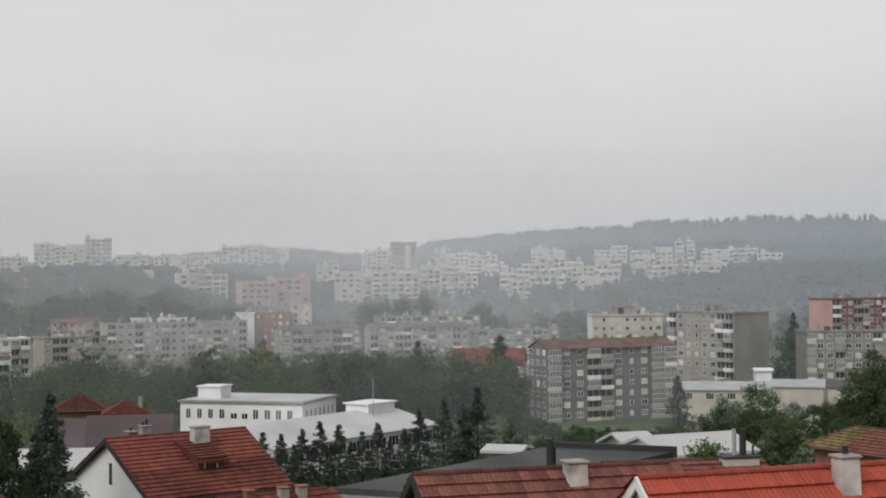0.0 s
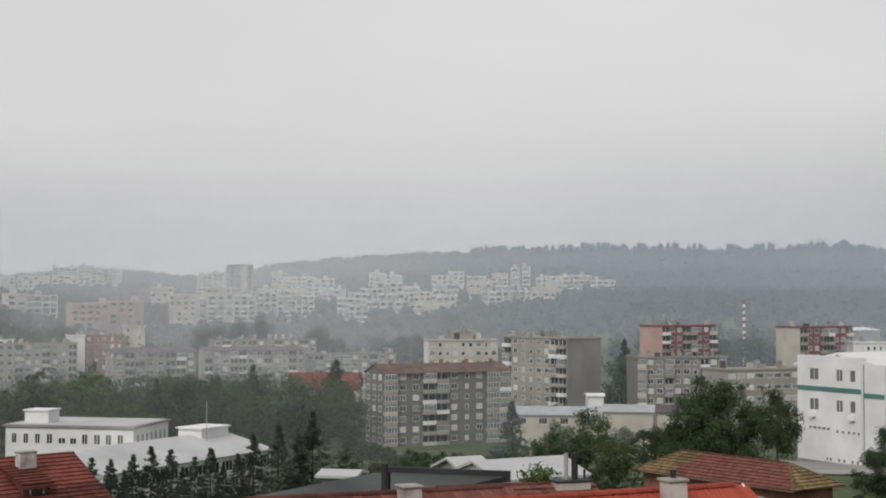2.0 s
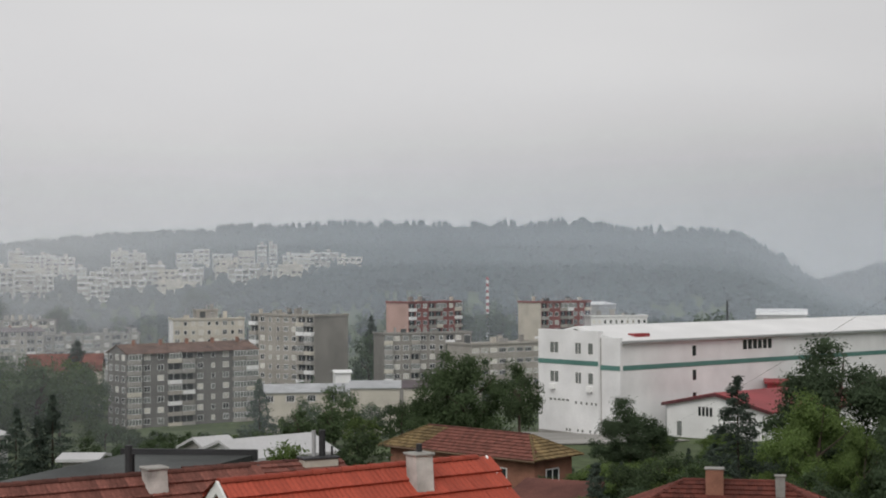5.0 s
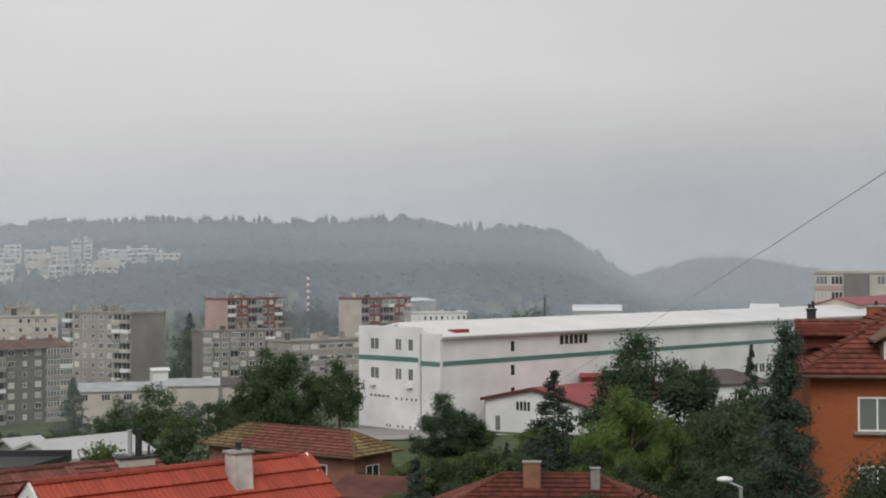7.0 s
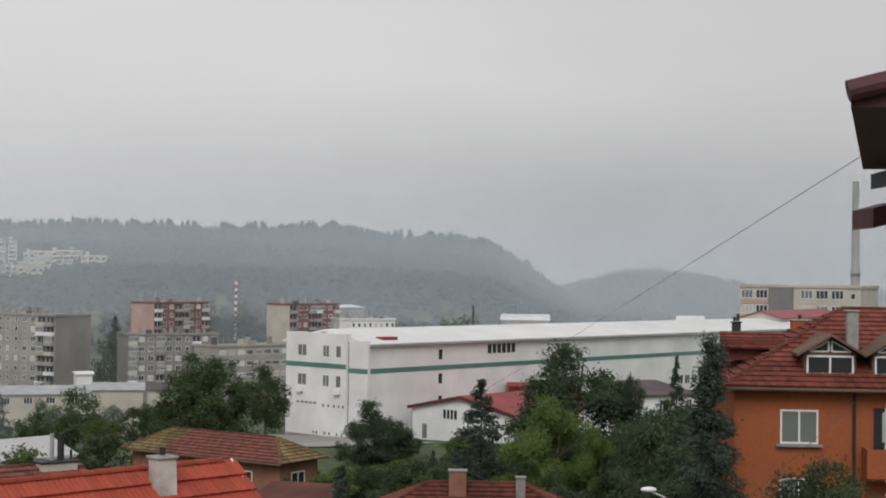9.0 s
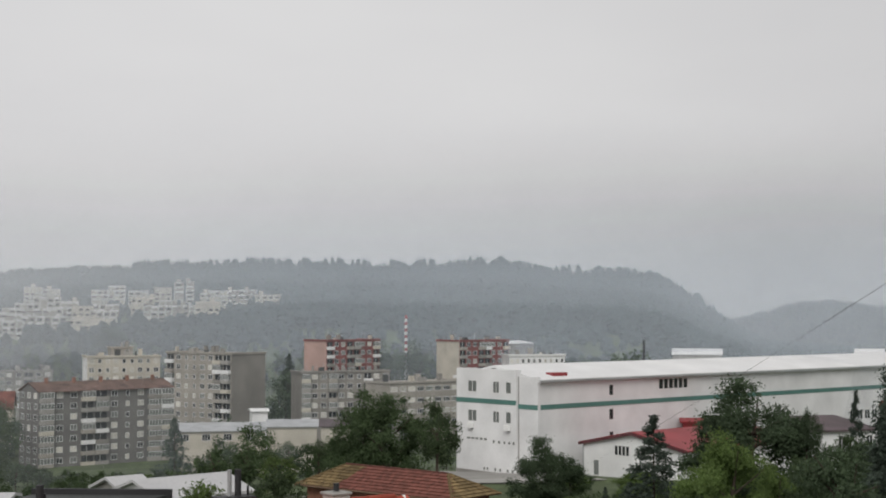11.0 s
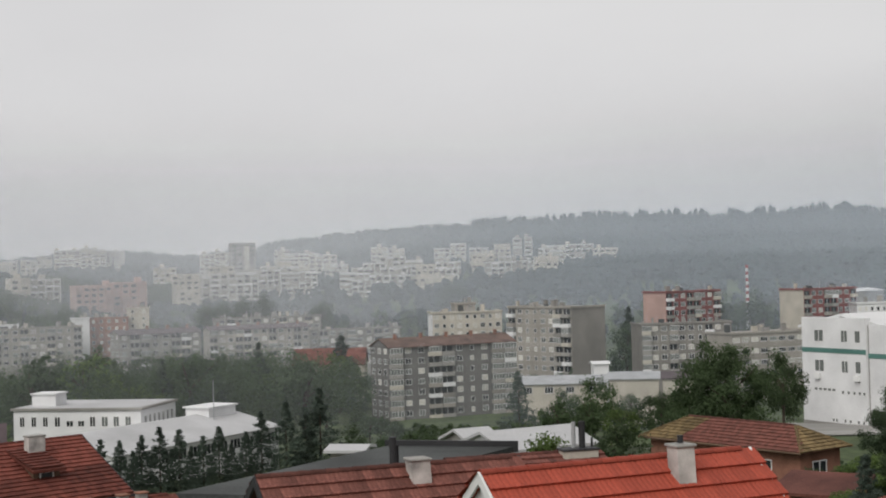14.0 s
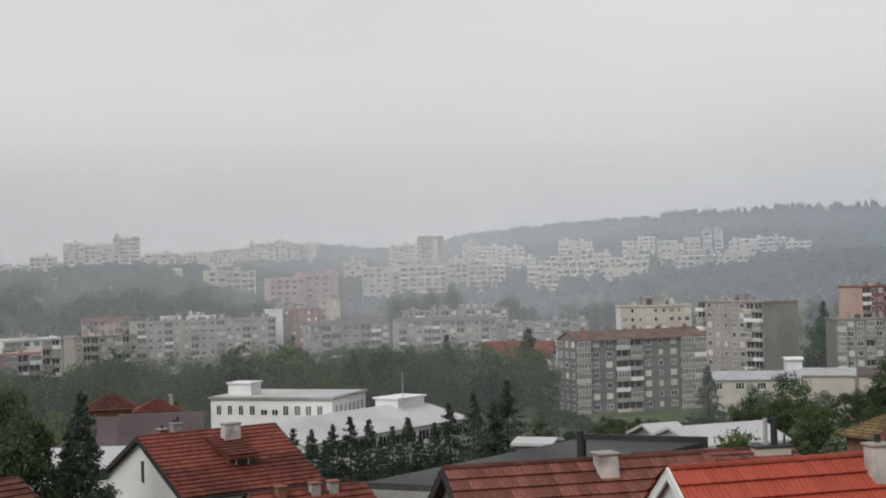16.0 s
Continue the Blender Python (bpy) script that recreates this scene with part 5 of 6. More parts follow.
zb = Vector((5.61, 15.52, 43.25)).z - b0.z
bm = boxes((-1.0, -0.72, -1.96, -1.72, zb - 0.02, zb + 0.36))
bmesh.ops.bevel(bm, geom=bm.edges[:], offset=0.03, segments=2, affect="EDGES")
finish("wall_box", bm, "plastic", neighbour)
for rail_at in ((5.62, 15.51, 43.67), (5.61, 15.52, 43.20), (5.61, 15.52, 42.85), (5.61, 15.52, 42.70)):
    zb = rail_at[2] - b0.z
    bm = bmesh.new()
    tube(bm, (-1.0, -1.9, zb), (wx0 + 0.3, -1.44, zb + 0.03), 0.022, n=8)
    finish("rail", bm, "plastic", neighbour)

# overhead cables and a street lamp
def cable(name, a, b, sag, r, label):
    a, b = Vector(a), Vector(b)
    bm = bmesh.new()
    pts = [a.lerp(b, k / 24) - Vector((0, 0, sag * 4 * (k / 24) * (1 - k / 24))) for k in range(25)]
    side = (b - a).cross(Vector((0, 0, 1))).normalized()
    up = side.cross(b - a).normalized()
    rings = [[bm.verts.new(p + side * (r * math.cos(w * math.pi / 3)) + up * (r * math.sin(w * math.pi / 3))) for w in range(6)]
             for p in pts]
    for u, v in zip(rings, rings[1:]):
        for w in range(6):
            bm.faces.new((u[w], u[(w + 1) % 6], v[(w + 1) % 6], v[w]))
    bm.faces.new(rings[0])
    bm.faces.new(rings[-1])
    bmesh.ops.recalc_face_normals(bm, faces=bm.faces[:])
    tagged(finish(name, bm, "bitumen"), label, "cable")


cable("overhead_cable", (5.88, 17.22, 46.53), (4.54, 149.93, 29.43), 0.25, 0.0045, "thin black overhead cable slung from the eaves")
cable("house_cable", (18.14, 53.51, 40.57), (11.99, 48.54, 37.08), 0.1, 0.012, "thin dark cable running down past the orange house")
p = Vector((8.73, 45.16, 38.41))
lamp = thing("street_lamp", Matrix.Translation((p.x + 0.5, p.y, ground_z(p.x + 0.5, p.y) - 0.2)), "street lamp with a pale rounded head", "street lamp")
hz = p.z - lamp.matrix_basis.translation.z
bm = bmesh.new()
tube(bm, (0, 0, 0), (0, 0, hz - 0.2), 0.09, 0.06, 10)
finish("pole", bm, "concrete", lamp)
bm = bmesh.new()
tube(bm, (0, 0, hz - 0.22), (-0.5, 0, hz), 0.035, n=8)
finish("arm", bm, "metal", lamp)
bm = bmesh.new()
bmesh.ops.create_uvsphere(bm, u_segments=14, v_segments=8, radius=1.0)
bmesh.ops.scale(bm, verts=bm.verts[:], vec=(0.26, 0.12, 0.09))
bmesh.ops.translate(bm, verts=bm.verts[:], vec=(-0.5, 0, hz + 0.03))
finish("lamp_head", bm, "plastic", lamp, smooth=True)


# ---- trees ----
def quads_mesh(name, centres, size, rnd, material, flat=0.0, aim=None, out=None):
    """Many small leaf blades, one quad each, turned at random."""
    n = len(centres)
    c = np.asarray(centres, float)
    a = rnd.normal(size=(n, 3))
    if aim is not None:
        a = a * 0.45 + aim
    a[:, 2] *= 1 - flat
    a /= np.linalg.norm(a, axis=1)[:, None] + 1e-9
    if out is None:
        b = np.cross(a, rnd.normal(size=(n, 3)))
    else:
        o = out / (np.linalg.norm(out, axis=1)[:, None] + 1e-9) + rnd.normal(size=(n, 3)) * 0.62
        a = np.cross(o, a)
        a /= np.linalg.norm(a, axis=1)[:, None] + 1e-9
        b = np.cross(o, a)
    b /= np.linalg.norm(b, axis=1)[:, None] + 1e-9
    s = size * rnd.uniform(0.6, 1.3, (n, 1))
    v = np.stack([c - a * s, c + b * s * 0.45, c + a * s, c - b * s * 0.45], 1).reshape(-1, 3)
    me = bpy.data.meshes.new(name)
    me.vertices.add(4 * n)
    me.vertices.foreach_set("co", v.ravel())
    me.loops.add(4 * n)
    me.loops.foreach_set("vertex_index", np.arange(4 * n))
    me.polygons.add(n)
    me.polygons.foreach_set("loop_start", np.arange(0, 4 * n, 4))
    me.update(calc_edges=True)
    me.materials.append(M[material])
    return me


def trunk_mesh(height, r, limbs, rnd, spread):
    bm = bmesh.new()
    tube(bm, (0, 0, -0.3), (0, 0, height * 0.45), r, r * 0.7, 8)
    tube(bm, (0, 0, height * 0.45), (0.1, 0, height * 0.85), r * 0.7, r * 0.15, 8)
    for k in range(limbs):
        z, a = height * rnd.uniform(0.25, 0.6), rnd.uniform(0, math.tau)
        d = spread * rnd.uniform(0.5, 0.9)
        tube(bm, (0, 0, z), (d * math.cos(a), d * math.sin(a), z + height * rnd.uniform(0.1, 0.3)), r * 0.4, r * 0.08, 6)
    return mesh_of("trunk", bm, "bark")


def broadleaf(seed, material, leaf, n, height=1.0, spread=0.42, low=0.18):
    """Crown for a tree one metre high: billows of leaf sprays round limb ends, hollow inside, with gaps."""
    rnd = np.random.default_rng(seed)
    pts, outs = [], []
    billows, sprays = 46, 9
    heart = np.array([0, 0, low + (1 - low) * 0.42])
    for k in range(billows):
        d = rnd.normal(size=3)
        d /= np.linalg.norm(d)
        lobe = noise.noise(Vector((d[0] * 1.7 + seed * 3.1, d[1] * 1.7, d[2] * 1.7)))
        rad = rnd.uniform(0.45, 1.0) ** 0.6 * (0.92 + 0.28 * lobe)
        taper = 1.0 - 0.35 * max(0, d[2]) + 0.1 * min(0, d[2])
        c = np.array([d[0] * spread * rad * taper, d[1] * spread * rad * taper, low + (1 - low) * 0.52 + d[2] * (1 - low) * 0.44 * rad])
        size = rnd.uniform(0.085, 0.15)
        for q in range(sprays):
            e = rnd.normal(size=3)
            e[2] += 0.25
            e *= size / np.linalg.norm(e) * rnd.uniform(0.55, 1.0)
            m = max(2, int(n / billows / sprays * rnd.uniform(0.6, 1.4)))
            p = c + e * np.array([1, 1, 0.75]) + rnd.normal(size=(m, 3)) * np.array([0.034, 0.034, 0.024])
            pts.append(p)
            outs.append((p - c) / size * 0.8 + (p - heart) / spread * 0.5 + np.array([0, 0, 0.35]))
    return quads_mesh("crown", np.concatenate(pts), leaf, rnd, material, out=np.concatenate(outs)), trunk_mesh(1.0, 0.028, 6, rnd, spread * 0.8)


def conifer(seed, material, n, spread=0.2, low=0.06, leaf=0.022, droop=0.28, column=False):
    """Tiers of drooping boughs round a straight stem, one metre high."""
    rnd = np.random.default_rng(seed)
    pts, aims = [], []
    tiers = 27
    per = n // tiers
    for k in range(tiers):
        f = k / (tiers - 1)
        z = low + (1 - low) * f
        r = spread * ((1 - f) ** 0.85 if not column else np.interp(f, (0, 0.45, 0.72, 0.82, 1.0), (1.25, 1.0, 0.62, 0.34, 0.12)) * (0.8 + 0.2 * math.sin(k * 2.3))) * rnd.uniform(0.82, 1.12) + 0.008
        boughs = max(3, int(8 * (1 - f) + 4))
        for j in range(boughs):
            a = rnd.uniform(0, math.tau)
            rr = r * rnd.uniform(0.75, 1.1)
            zb = z + rnd.uniform(-1.3, 1.3) * (1 - low) / tiers * (1 - f * 0.6)
            m = max(3, int(per / boughs * (1.6 - f)))
            t = np.sqrt(rnd.uniform(0.03, 1, m))
            x = np.stack([np.cos(a) * rr * t, np.sin(a) * rr * t, zb - droop * rr * t + 0.03 * t * t], 1)
            pts.append(x + rnd.normal(size=(m, 3)) * np.array([0.014, 0.014, 0.013]))
            aims.append(np.tile([np.cos(a), np.sin(a), -droop], (m, 1)))
    bm = bmesh.new()
    tube(bm, (0, 0, -0.1), (0, 0, 0.97), 0.016, 0.002, 8)
    return quads_mesh("crown", np.concatenate(pts), leaf, rnd, material, aim=np.concatenate(aims)), mesh_of("trunk", bm, "bark")


KINDS = {}
for n in range(3):
    KINDS["broad", n] = broadleaf(10 + n, "leaf", 0.023, 4000, spread=0.42 + 0.05 * n, low=0.0)
    KINDS["dark", n] = broadleaf(20 + n, "leaf_dark", 0.023, 4000, spread=0.40 + 0.06 * n, low=0.0)
    KINDS["light", n] = broadleaf(30 + n, "leaf_light", 0.023, 4000, spread=0.44, low=0.0)
    KINDS["spruce", n] = conifer(40 + n, "needle", 4400, 0.31 + 0.03 * n, leaf=0.018)
    KINDS["poplar", n] = broadleaf(50 + n, "leaf_dark", 0.022, 2400, spread=0.15, low=0.08)
    KINDS["fine", n] = broadleaf(60 + n, "leaf_dark" if n != 1 else "leaf", 0.020, 9000, spread=0.44 + 0.04 * n, low=-0.02)
    KINDS["fine_light", n] = broadleaf(70 + n, "leaf_light", 0.019, 9000, spread=0.48, low=-0.02)
    KINDS["grand", n] = broadleaf(170 + n, "leaf_dark" if n != 1 else "leaf", 0.0135, 28000, spread=0.45 + 0.03 * n, low=0.0)
    KINDS["grand_light", n] = broadleaf(180 + n, "leaf_light", 0.0135, 26000, spread=0.50, low=-0.02)
    KINDS["fine_spruce", n] = conifer(80 + n, "needle", 9500, 0.33, leaf=0.0135)
    KINDS["near", n] = broadleaf(160 + n, "leaf", 0.0105, 34000, spread=0.45, low=0.08)
    KINDS["cypress", n] = conifer(90 + n, "needle", 34000, 0.115, leaf=0.0065, droop=0.7, column=True)
LABELS = {
    "grand": "full-crowned dark green tree", "grand_light": "bright green leafy tree with a full crown",
    "near": "leafy garden tree with small leaves",
    "broad": "broad leafy green tree", "dark": "dense dark green tree", "light": "light green leafy tree", "spruce": "dark pointed spruce",
    "poplar": "slim upright poplar", "fine": "dense leafy garden tree", "fine_light": "bright green leafy tree", "fine_spruce": "dark spruce with drooping boughs", "cypress": "tall dark columnar cypress",
}
dice = random.Random(77)


def tree(kind, x, y, height, width=1.0, group="trees of the town", where="", z=None):
    crown, trunk = KINDS[kind, dice.randrange(3)]
    m = Matrix.Translation((x, y, ground_z(x, y) if z is None else z)) @ Matrix.Rotation(dice.uniform(0, 6.28), 4, "Z") @ Matrix.Diagonal((height * width, height * width, height, 1))
    ob = thing("tree", m, LABELS[kind] + (where or " standing in the grass"), "tree", group)
    share("crown", crown, ob)
    share("trunk", trunk, ob)


def tree_to(kind, top, width=1.0, where=""):
    """A tree whose tip is at the point given."""
    x, y, z = top
    g = ground_z(x, y)
    tree(kind, x, y, max(1.5, z - g), width, where=where)


# single trees that stand out
for kind, top, width in (
    ("grand", (-16.22, 149.12, 37.60), 0.95), ("broad", (-12.27, 171.56, 34.60), 0.7), ("grand", (0.45, 118.00, 35.0), 0.95), ("fine_spruce", (8.22, 107.69, 37.02), 1.25),
    ("grand", (17.85, 125.74, 39.4), 1.05), ("grand", (21.91, 122.05, 37.12), 0.4), ("grand_light", (11.57, 90.26, 37.8), 0.80), ("grand_light", (13.8, 87.0, 36.2), 0.6), ("cypress", (12.75, 54.0, 42.45), 1.2),
    ("spruce", (31.13, 146.73, 36.84), 0.6), ("near", (12.41, 40.12, 40.06), 0.75), ("near", (12.45, 38.01, 39.67), 0.8),
    ("spruce", (-63.03, 247.09, 26.34), 1.0), ("broad", (-47.06, 233.3, 27.5), 0.95), ("broad", (-53.10, 239.18, 24.30), 0.7), ("dark", (-76.75, 433.25, 27.99), 0.7), ("spruce", (-80.93, 462.98, 30.42), 0.8), ("poplar", (-53.55, 497.12, 35.40), 1.3), ("poplar", (-44.90, 518.06, 35.16), 1.3),
    ("broad", (-25.31, 188.31, 27.68), 0.9), ("light", (-17.46, 169.10, 29.62), 0.9), ("broad", (-13.29, 184.52, 33.36), 0.6), ("broad", (-31.18, 202.62, 27.17), 0.8), ("light", (-21.02, 89.57, 34.94), 0.8), ("broad", (-16.38, 90.53, 35.29), 0.75), ("broad", (-15.6, 106.0, 33.2), 0.8),
    ("dark", (17.42, 329.54, 36.88), 0.8), ("dark", (20.61, 329.36, 36.61), 0.8), ("dark", (7.14, 329.92, 34.86), 0.9),
    ("spruce", (-152.22, 391.45, 25.80), 1.3), ("fine_spruce", (-45.00, 56.21, 38.86), 0.95), ("fine_spruce", (-46.34, 57.70, 38.26), 0.9), ("fine", (-46.14, 52.64, 39.81), 0.5), ("fine", (-44.13, 49.08, 39.90), 0.7),
    ("poplar", (-270.99, 579.80, 36.01), 1.2), ("poplar", (-264.87, 588.10, 37.12), 1.2), ("poplar", (-279.55, 575.72, 34.85), 1.2), ("poplar", (-285.36, 572.86, 33.66), 1.4), ("poplar", (-187.77, 622.29, 40.19), 1.3), ("poplar", (-184.20, 623.36, 38.91), 1.3), ("poplar", (-191.38, 621.19, 38.21), 1.3), ("dark", (-231.97, 574.97, 33.12), 1.0),
    ("spruce", (-78.16, 179.74, 27.56), 1.15), ("spruce", (-75.43, 185.23, 28.72), 1.25), ("spruce", (-77.25, 184.48, 26.17), 1.1), ("light", (-146.23, 261.95, 16.59), 0.8),
):
    tree_to(kind, top, width)
for top in ((-82.27, 143.03, 26.74), (-80.65, 145.09, 27.09), (-79.38, 146.93, 27.79), (-77.90, 148.85, 27.32), (-77.33, 153.63, 26.06), (-76.15, 155.34, 26.93), (-75.27, 156.88, 24.85), (-75.42, 161.23, 25.75), (-74.54, 163.84, 27.82), (-80.51, 142.88, 25.68), (-77.67, 151.22, 25.18), (-82.49, 139.43, 27.24)):
    tree_to("spruce", top, 1.15, " in the row before the white hall")


def clear(x, y, gaps):
    return all(math.hypot(x - a, y - b) > r for a, b, r in gaps)


BUILT = []
for ob in list(scene.objects):
    if ob.parent is None and ob.type == "EMPTY" and ob.get("category") not in ("tree",):
        walls = [c for c in ob.children if c.name.startswith(("wall", "hall_wall"))]
        for c in walls:
            p = [ob.matrix_basis @ Vector(k) for k in c.bound_box]
            BUILT.append((Vector((min(v.x for v in p), min(v.y for v in p))), Vector((max(v.x for v in p), max(v.y for v in p))), ob.matrix_basis.inverted(), c))


def is_built(x, y, margin=1.0):
    for lo, hi, inv, c in BUILT:
        if lo.x - margin < x < hi.x + margin and lo.y - margin < y < hi.y + margin:
            q = inv @ Vector((x, y, 0))
            b = c.bound_box
            if b[0][0] - margin < q.x < b[6][0] + margin and b[0][1] - margin < q.y < b[6][1] + margin:
                return True
    return False


def grove(bearings, distances, count, kinds, heights, ceiling=None, width=(0.8, 1.1), margin=2.5, group="trees of the town"):
    """Scattered trees in a sector of the valley. ceiling: (bearing list, slope list) that no tip passes."""
    made, tries = 0, 0
    while made < count and tries < count * 6:
        tries += 1
        b = dice.uniform(*bearings)
        r = math.sqrt(dice.uniform(distances[0] ** 2, distances[1] ** 2))
        x, y = r * math.sin(radians(b)), r * math.cos(radians(b))
        if is_built(x, y, margin):
            continue
        g = ground_z(x, y)
        h = dice.uniform(*heights)
        if ceiling:
            h = min(h, EYE.z + np.interp(b, *ceiling) / 100 * r - g)
            if h < 2.0:
                continue
        tree(dice.choice(kinds), x, y, h, dice.uniform(*width), group)
        made += 1


CEIL_LEFT = ([-42, -36, -33, -30, -26, -23, -20.4], [-5.8, -5.0, -4.5, -4.6, -4.5, -4.9, -5.6])
belt_from = len(scene.objects)
before = set(scene.objects)
for kind, n in (("broad", 0), ("broad", 1), ("broad", 2), ("dark", 0), ("dark", 1), ("dark", 2), ("light", 0), ("light", 1), ("light", 2)):
    KINDS["far_" + kind, n] = broadleaf(110 + n + 7 * len(kind), {"broad": "leaf", "dark": "leaf_dark", "light": "leaf_light"}[kind], 0.045, 1100, spread=0.40 + 0.04 * n, low=0.08)
for kind in ("broad", "dark", "light"):
    LABELS["far_" + kind] = LABELS[kind]
grove((-42, -20.6), (278, 420), 26, ("far_broad", "far_dark", "far_dark", "far_light", "far_dark", "spruce"), (12, 21), CEIL_LEFT, group="trees of the belt")
grove((-42, -34), (200, 260), 14, ("far_broad", "far_dark", "far_light"), (7, 10), ([-42, -30], [-8.6, -8.2]))
grove((-21, -10), (200, 330), 24, ("far_broad", "far_light", "far_dark", "far_broad"), (4, 8), ([-21, -19, -17.5, -15, -13, -10], [-9.2, -10.6, -10.8, -10.6, -9.0, -9.5]))
grove((-12, -1), (190, 290), 16, ("broad", "dark", "light"), (5, 9), ([-12, -8, -6, -3, -1], [-9.0, -8.6, -8.8, -9.2, -9.5]))
grove((-21, -11.5), (115, 205), 28, ("broad", "light", "dark"), (3, 6.5), ([-21, -16, -11.5], [-11.2, -10.9, -11.4]), (0.9, 1.3), 1.5)
# gardens on the right
grove((0.3, 4.5), (128, 172), 12, ("fine", "fine_light"), (2.0, 2.6), ([0, 5], [-10.9, -10.6]), (1.2, 1.7), 1.5)
grove((-5, 3), (84, 150), 26, ("fine", "fine_light", "fine"), (1.5, 3.5), ([-5, 3], [-13.2, -12.4]), (1.0, 1.6), 1.5)
GARDEN = ([-6, -2, 0, 4, 7, 10, 13, 15, 21], [-14.5, -13.5, -13.0, -11.6, -11.2, -10.6, -9.2, -9.4, -12])
grove((-3, 14.5), (76, 128), 50, ("fine", "fine_light", "fine", "broad", "fine_spruce"), (2.5, 6), GARDEN, (0.8, 1.3), 1.0)
grove((-2, 17), (44, 80), 30, ("fine", "fine_light", "fine"), (2.5, 5.5), ([-2, 2, 6, 10, 14, 21], [-15.0, -14.6, -13.6, -12.8, -12.6, -14]), (0.9, 1.4), 0.8)
grove((9, 14.5), (70, 120), 12, ("fine",), (5, 9), ([9, 14.5], [-8.0, -7.6]), (0.7, 1.0), 1.0)
grove((-41, -35.5), (84, 150), 10, ("fine", "broad"), (4, 7), ([-41, -33], [-11.5, -11.5]), (0.8, 1.1), 1.0)


def belt(name, bearings, distances, count, heights, ceiling, material, label, seed, per=64, blade=0.30):
    """A dense belt of leafy trees as one body of foliage: leaf clumps round every stem."""
    rnd = np.random.default_rng(seed)
    pts, outs, made = [], [], 0
    while made < count:
        b = rnd.uniform(*bearings)
        r = math.sqrt(rnd.uniform(distances[0] ** 2, distances[1] ** 2))
        x, y = r * math.sin(radians(b)), r * math.cos(radians(b))
        made += 1
        if is_built(x, y, 3):
            continue
        g = ground_z(x, y)
        h = min(rnd.uniform(*heights), EYE.z + np.interp(b, *ceiling) / 100 * r - g)
        if h < 3:
            continue
        for k in range(16):
            d = rnd.normal(size=3)
            d /= np.linalg.norm(d)
            c = np.array([x, y, g + h * 0.55]) + d * np.array([0.34, 0.34, 0.40]) * h * rnd.uniform(0.6, 1)
            q = c + rnd.normal(size=(per, 3)) * h * 0.055
            pts.append(q)
            outs.append((q - c) / h * 6 + (q - np.array([x, y, g + h * 0.45])) / h + np.array([0, 0, 0.3]))
    me = quads_mesh(name, np.concatenate(pts), blade, rnd, material, out=np.concatenate(outs))
    tagged(new(name, me), label, "trees", kind="stuff")


belt("tree_belt", (-42, -20.6), (284, 440), 70, (12, 20), CEIL_LEFT, "leaf", "belt of leafy green trees in the valley", 21)
belt("tree_belt", (-42, -20.6), (290, 440), 135, (12, 21), CEIL_LEFT, "leaf_dark", "belt of dark green trees in the valley", 22)
belt("tree_belt", (-42, -20.6), (284, 400), 12, (9, 15), CEIL_LEFT, "leaf_light", "belt of light green trees in the valley", 26)
belt("tree_belt", (-42, -20.6), (300, 440), 34, (12, 21), CEIL_LEFT, "needle", "belt of blue-green trees in the valley", 27)
belt("valley_bushes", (-21, -10), (205, 335), 46, (4, 8), ([-21, -19, -17.5, -15, -13, -10], [-9.2, -10.4, -10.6, -10.4, -9.0, -9.5]), "leaf", "green bushes and small trees round the workshops", 33, 48, 0.2)
belt("valley_bushes", (-21, -11), (120, 210), 34, (3, 5), ([-21, -16, -11], [-11.3, -11.1, -11.6]), "leaf_dark", "dark green bushes behind the white sheds", 34, 60, 0.13)
belt("town_trees", (-22, 0), (395, 470), 60, (7, 12), ([-22, 0], [-4.9, -4.7]), "leaf_dark", "dark green trees between the blocks", 23, 24, 0.5)
belt("town_trees", (-12, 16), (520, 640), 110, (8, 14), ([-12, 16], [-2.5, -2.7]), "leaf_dark", "trees in the valley behind the works", 24, 24, 0.5)
belt("town_trees", (-42, -13), (590, 740), 230, (8, 14), ([-42, -36, -30, -13], [-1.3, -1.5, -2.3, -2.3]), "leaf_dark", "trees between the town and the estates", 25, 24, 0.5)
belt("knoll_trees", (-43, -31.4), (600, 705), 190, (9, 17), ([-43, -39.5, -38.2, -36, -34.8, -33.6, -32.5, -31.4], [0.3, 0.7, 0.1, 0.6, 0.2, -0.9, -1.1, -1.9]), "leaf_dark", "dark trees on the knoll before the tower blocks", 28, 24, 0.5)
belt("knoll_trees", (-32.6, -27.2), (760, 860), 150, (8, 14), ([-32.6, -31.0, -29, -27.2], [0.2, 1.3, 1.2, -0.4]), "leaf_dark", "dark trees on the wooded knoll above the pink blocks", 29, 24, 0.5)


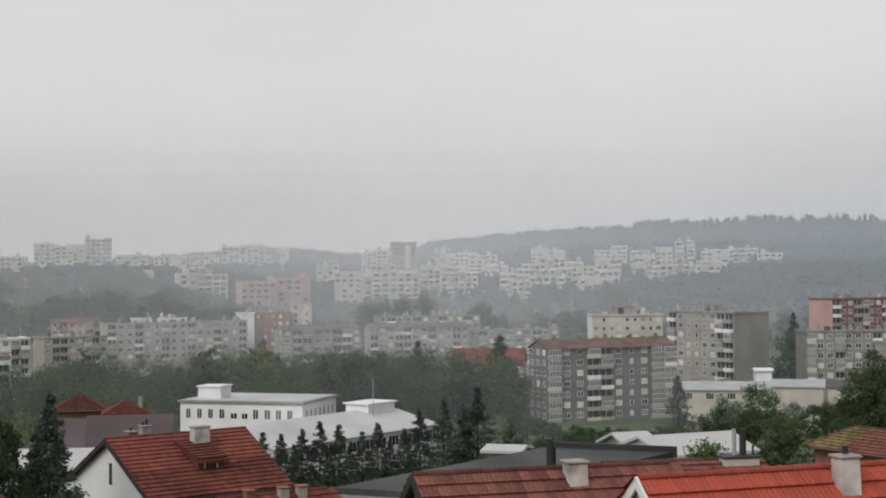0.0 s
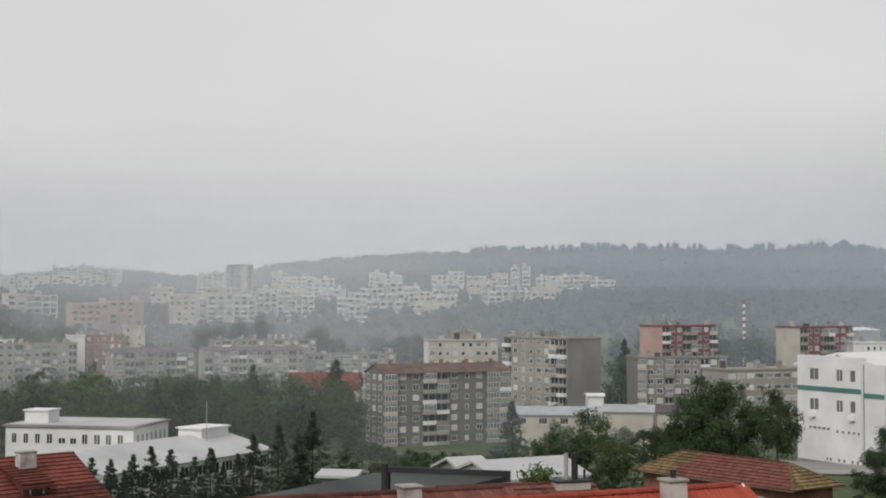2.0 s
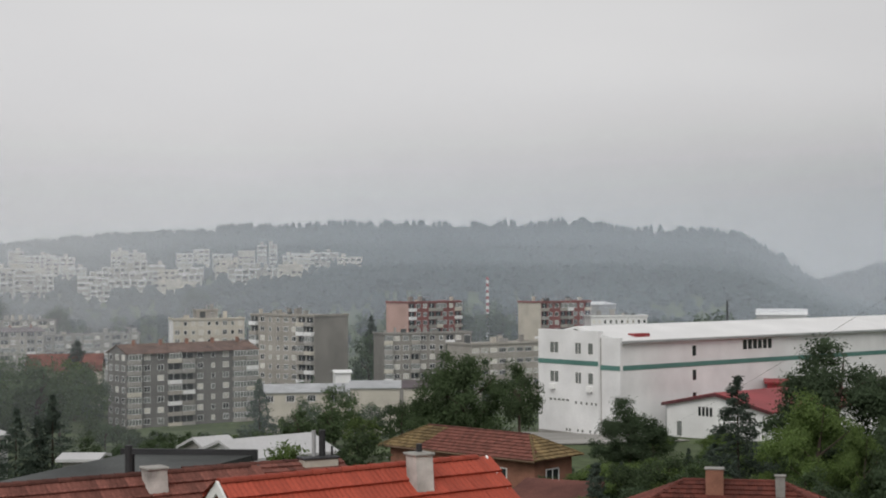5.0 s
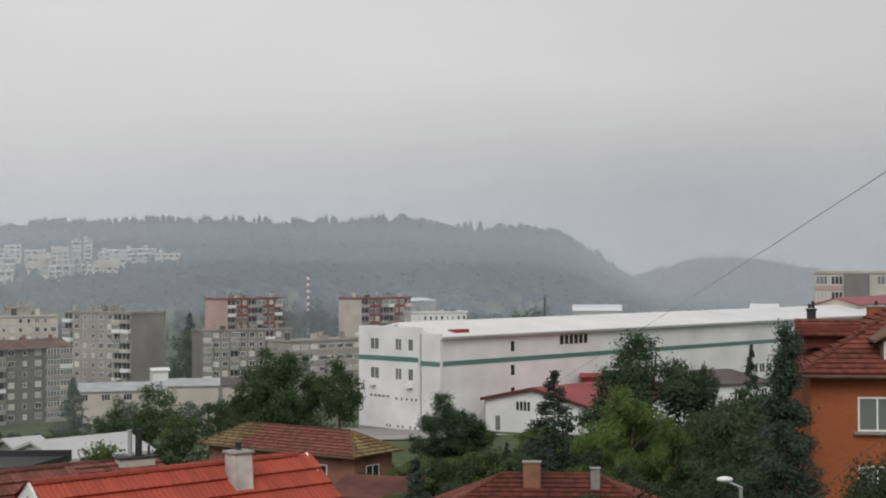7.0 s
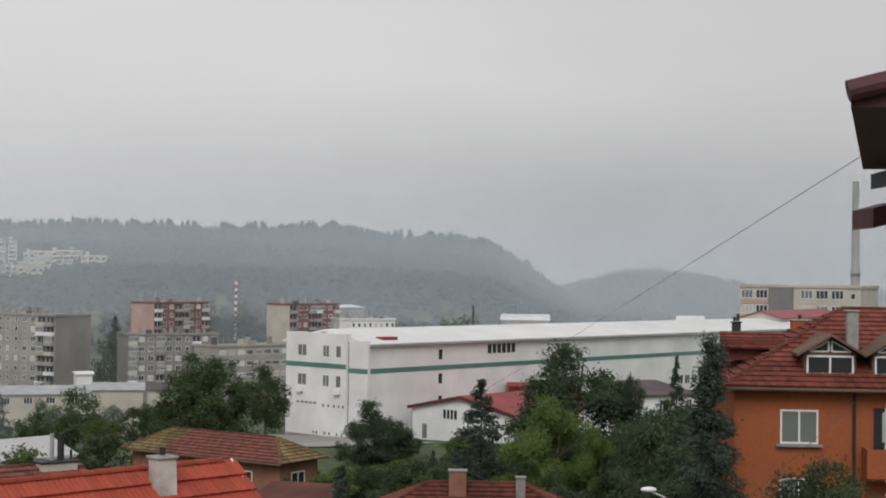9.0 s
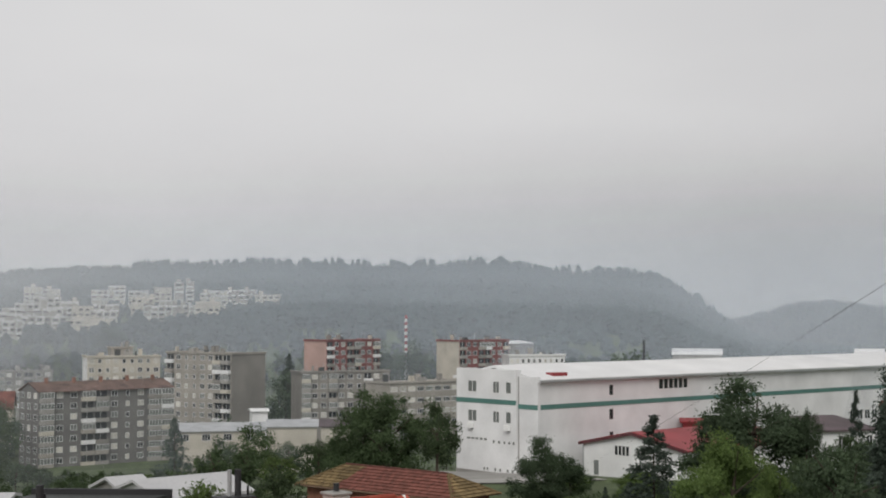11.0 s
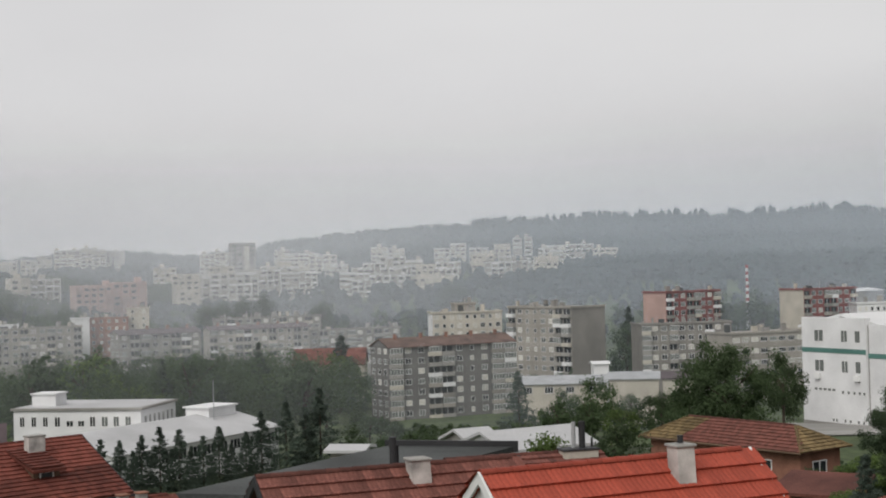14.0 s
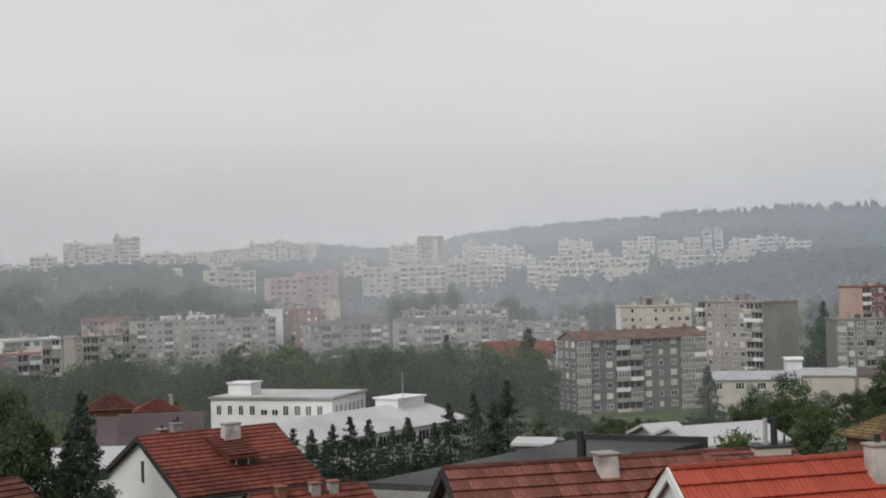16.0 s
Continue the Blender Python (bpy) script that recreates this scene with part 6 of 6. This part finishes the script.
# ---- woods on the hill, far hedges: beyond counting ----
def woods(name, count, bearings, distances, heights, label, pick, seed, spires=0.45, cap=None):
    rnd = np.random.default_rng(seed)
    ring = 6
    verts, faces = [], []
    made = 0
    while made < count:
        b = rnd.uniform(*bearings)
        r = math.sqrt(rnd.uniform(distances[0] ** 2, distances[1] ** 2))
        x, y = r * math.sin(radians(b)), r * math.cos(radians(b))
        made += 1
        if not pick(b, r) or is_built(x, y, 3):
            continue
        g = ground_z(x, y)
        h = rnd.uniform(*heights) * (1 + 0.25 * noise.noise(Vector((x * 0.01, y * 0.01, 5))))
        if cap:
            h = min(h, EYE.z + cap(b, r) / 100 * r - g)
            if h < 2.5:
                continue
        pointed = rnd.random() < spires
        w = h * (rnd.uniform(0.18, 0.26) if pointed else rnd.uniform(0.34, 0.5))
        prof = ((0.1, 0.7), (0.25, 1.0), (0.45, 0.72), (0.5, 0.85), (0.75, 0.42), (0.8, 0.45)) if pointed else ((0.08, 0.55), (0.3, 0.95), (0.45, 0.9), (0.6, 1.0), (0.8, 0.7), (0.93, 0.4))
        k = len(verts)
        for f, s in prof:
            for j in range(ring):
                a = j * math.tau / ring + f * 3
                q = w * s * rnd.uniform(0.7, 1.25)
                verts.append((x + q * math.cos(a), y + q * math.sin(a), g + h * (f + rnd.uniform(-0.04, 0.04))))
        verts.append((x, y, g + h))
        for i in range(len(prof) - 1):
            for j in range(ring):
                faces.append((k + i * ring + j, k + i * ring + (j + 1) % ring, k + (i + 1) * ring + (j + 1) % ring, k + (i + 1) * ring + j))
        t = k + (len(prof) - 1) * ring
        for j in range(ring):
            faces.append((t + j, t + (j + 1) % ring, len(verts) - 1))
    me = bpy.data.meshes.new(name)
    me.from_pydata(verts, [], faces)
    me.materials.append(M["forest"])
    tagged(new(name, me), label, "forest", kind="stuff")


def wooded(b, r):
    if b < -11.5:
        edge = np.interp(b, [-42, -33, -30.5, -28, -25, -18, -13, -11.5], [1050, 1050, 800, 820, 1060, 1040, 960, 900])
        return r > edge
    return True


def under_estates(b, r):
    """How high, as a slope, the trees between the estates may reach."""
    if b > -11.5:
        return 9.0
    return np.interp(b, [-43, -36, -32, -30.5, -28.5, -26, -20, -14, -11.5], [-0.6, -0.8, -1.6, -1.9, -1.9, -1.7, -1.8, -1.2, -0.6])


woods("hill_forest", 13000, (-43, 12), (760, 1360), (7, 12), "misty mixed forest covering the hill", wooded, 3)
woods("estate_trees", 2600, (-43, -11), (700, 1060), (4, 8), "small trees and bushes among the estates", lambda b, r: True, 8, 0.2)
woods("far_forest", 1600, (4, 24), (1500, 2050), (10, 15), "forest on the farther hill, dim in mist", lambda b, r: True, 4)
woods("valley_trees", 2600, (-43, 22), (600, 860), (5, 8.5), "trees and hedges between the far houses", lambda b, r: True, 5, 0.3, under_estates)
woods("skyline_trees", 420, (-16, 7), (1275, 1310), (8, 17), "pointed trees along the crest of the hill", lambda b, r: True, 6, 0.85)
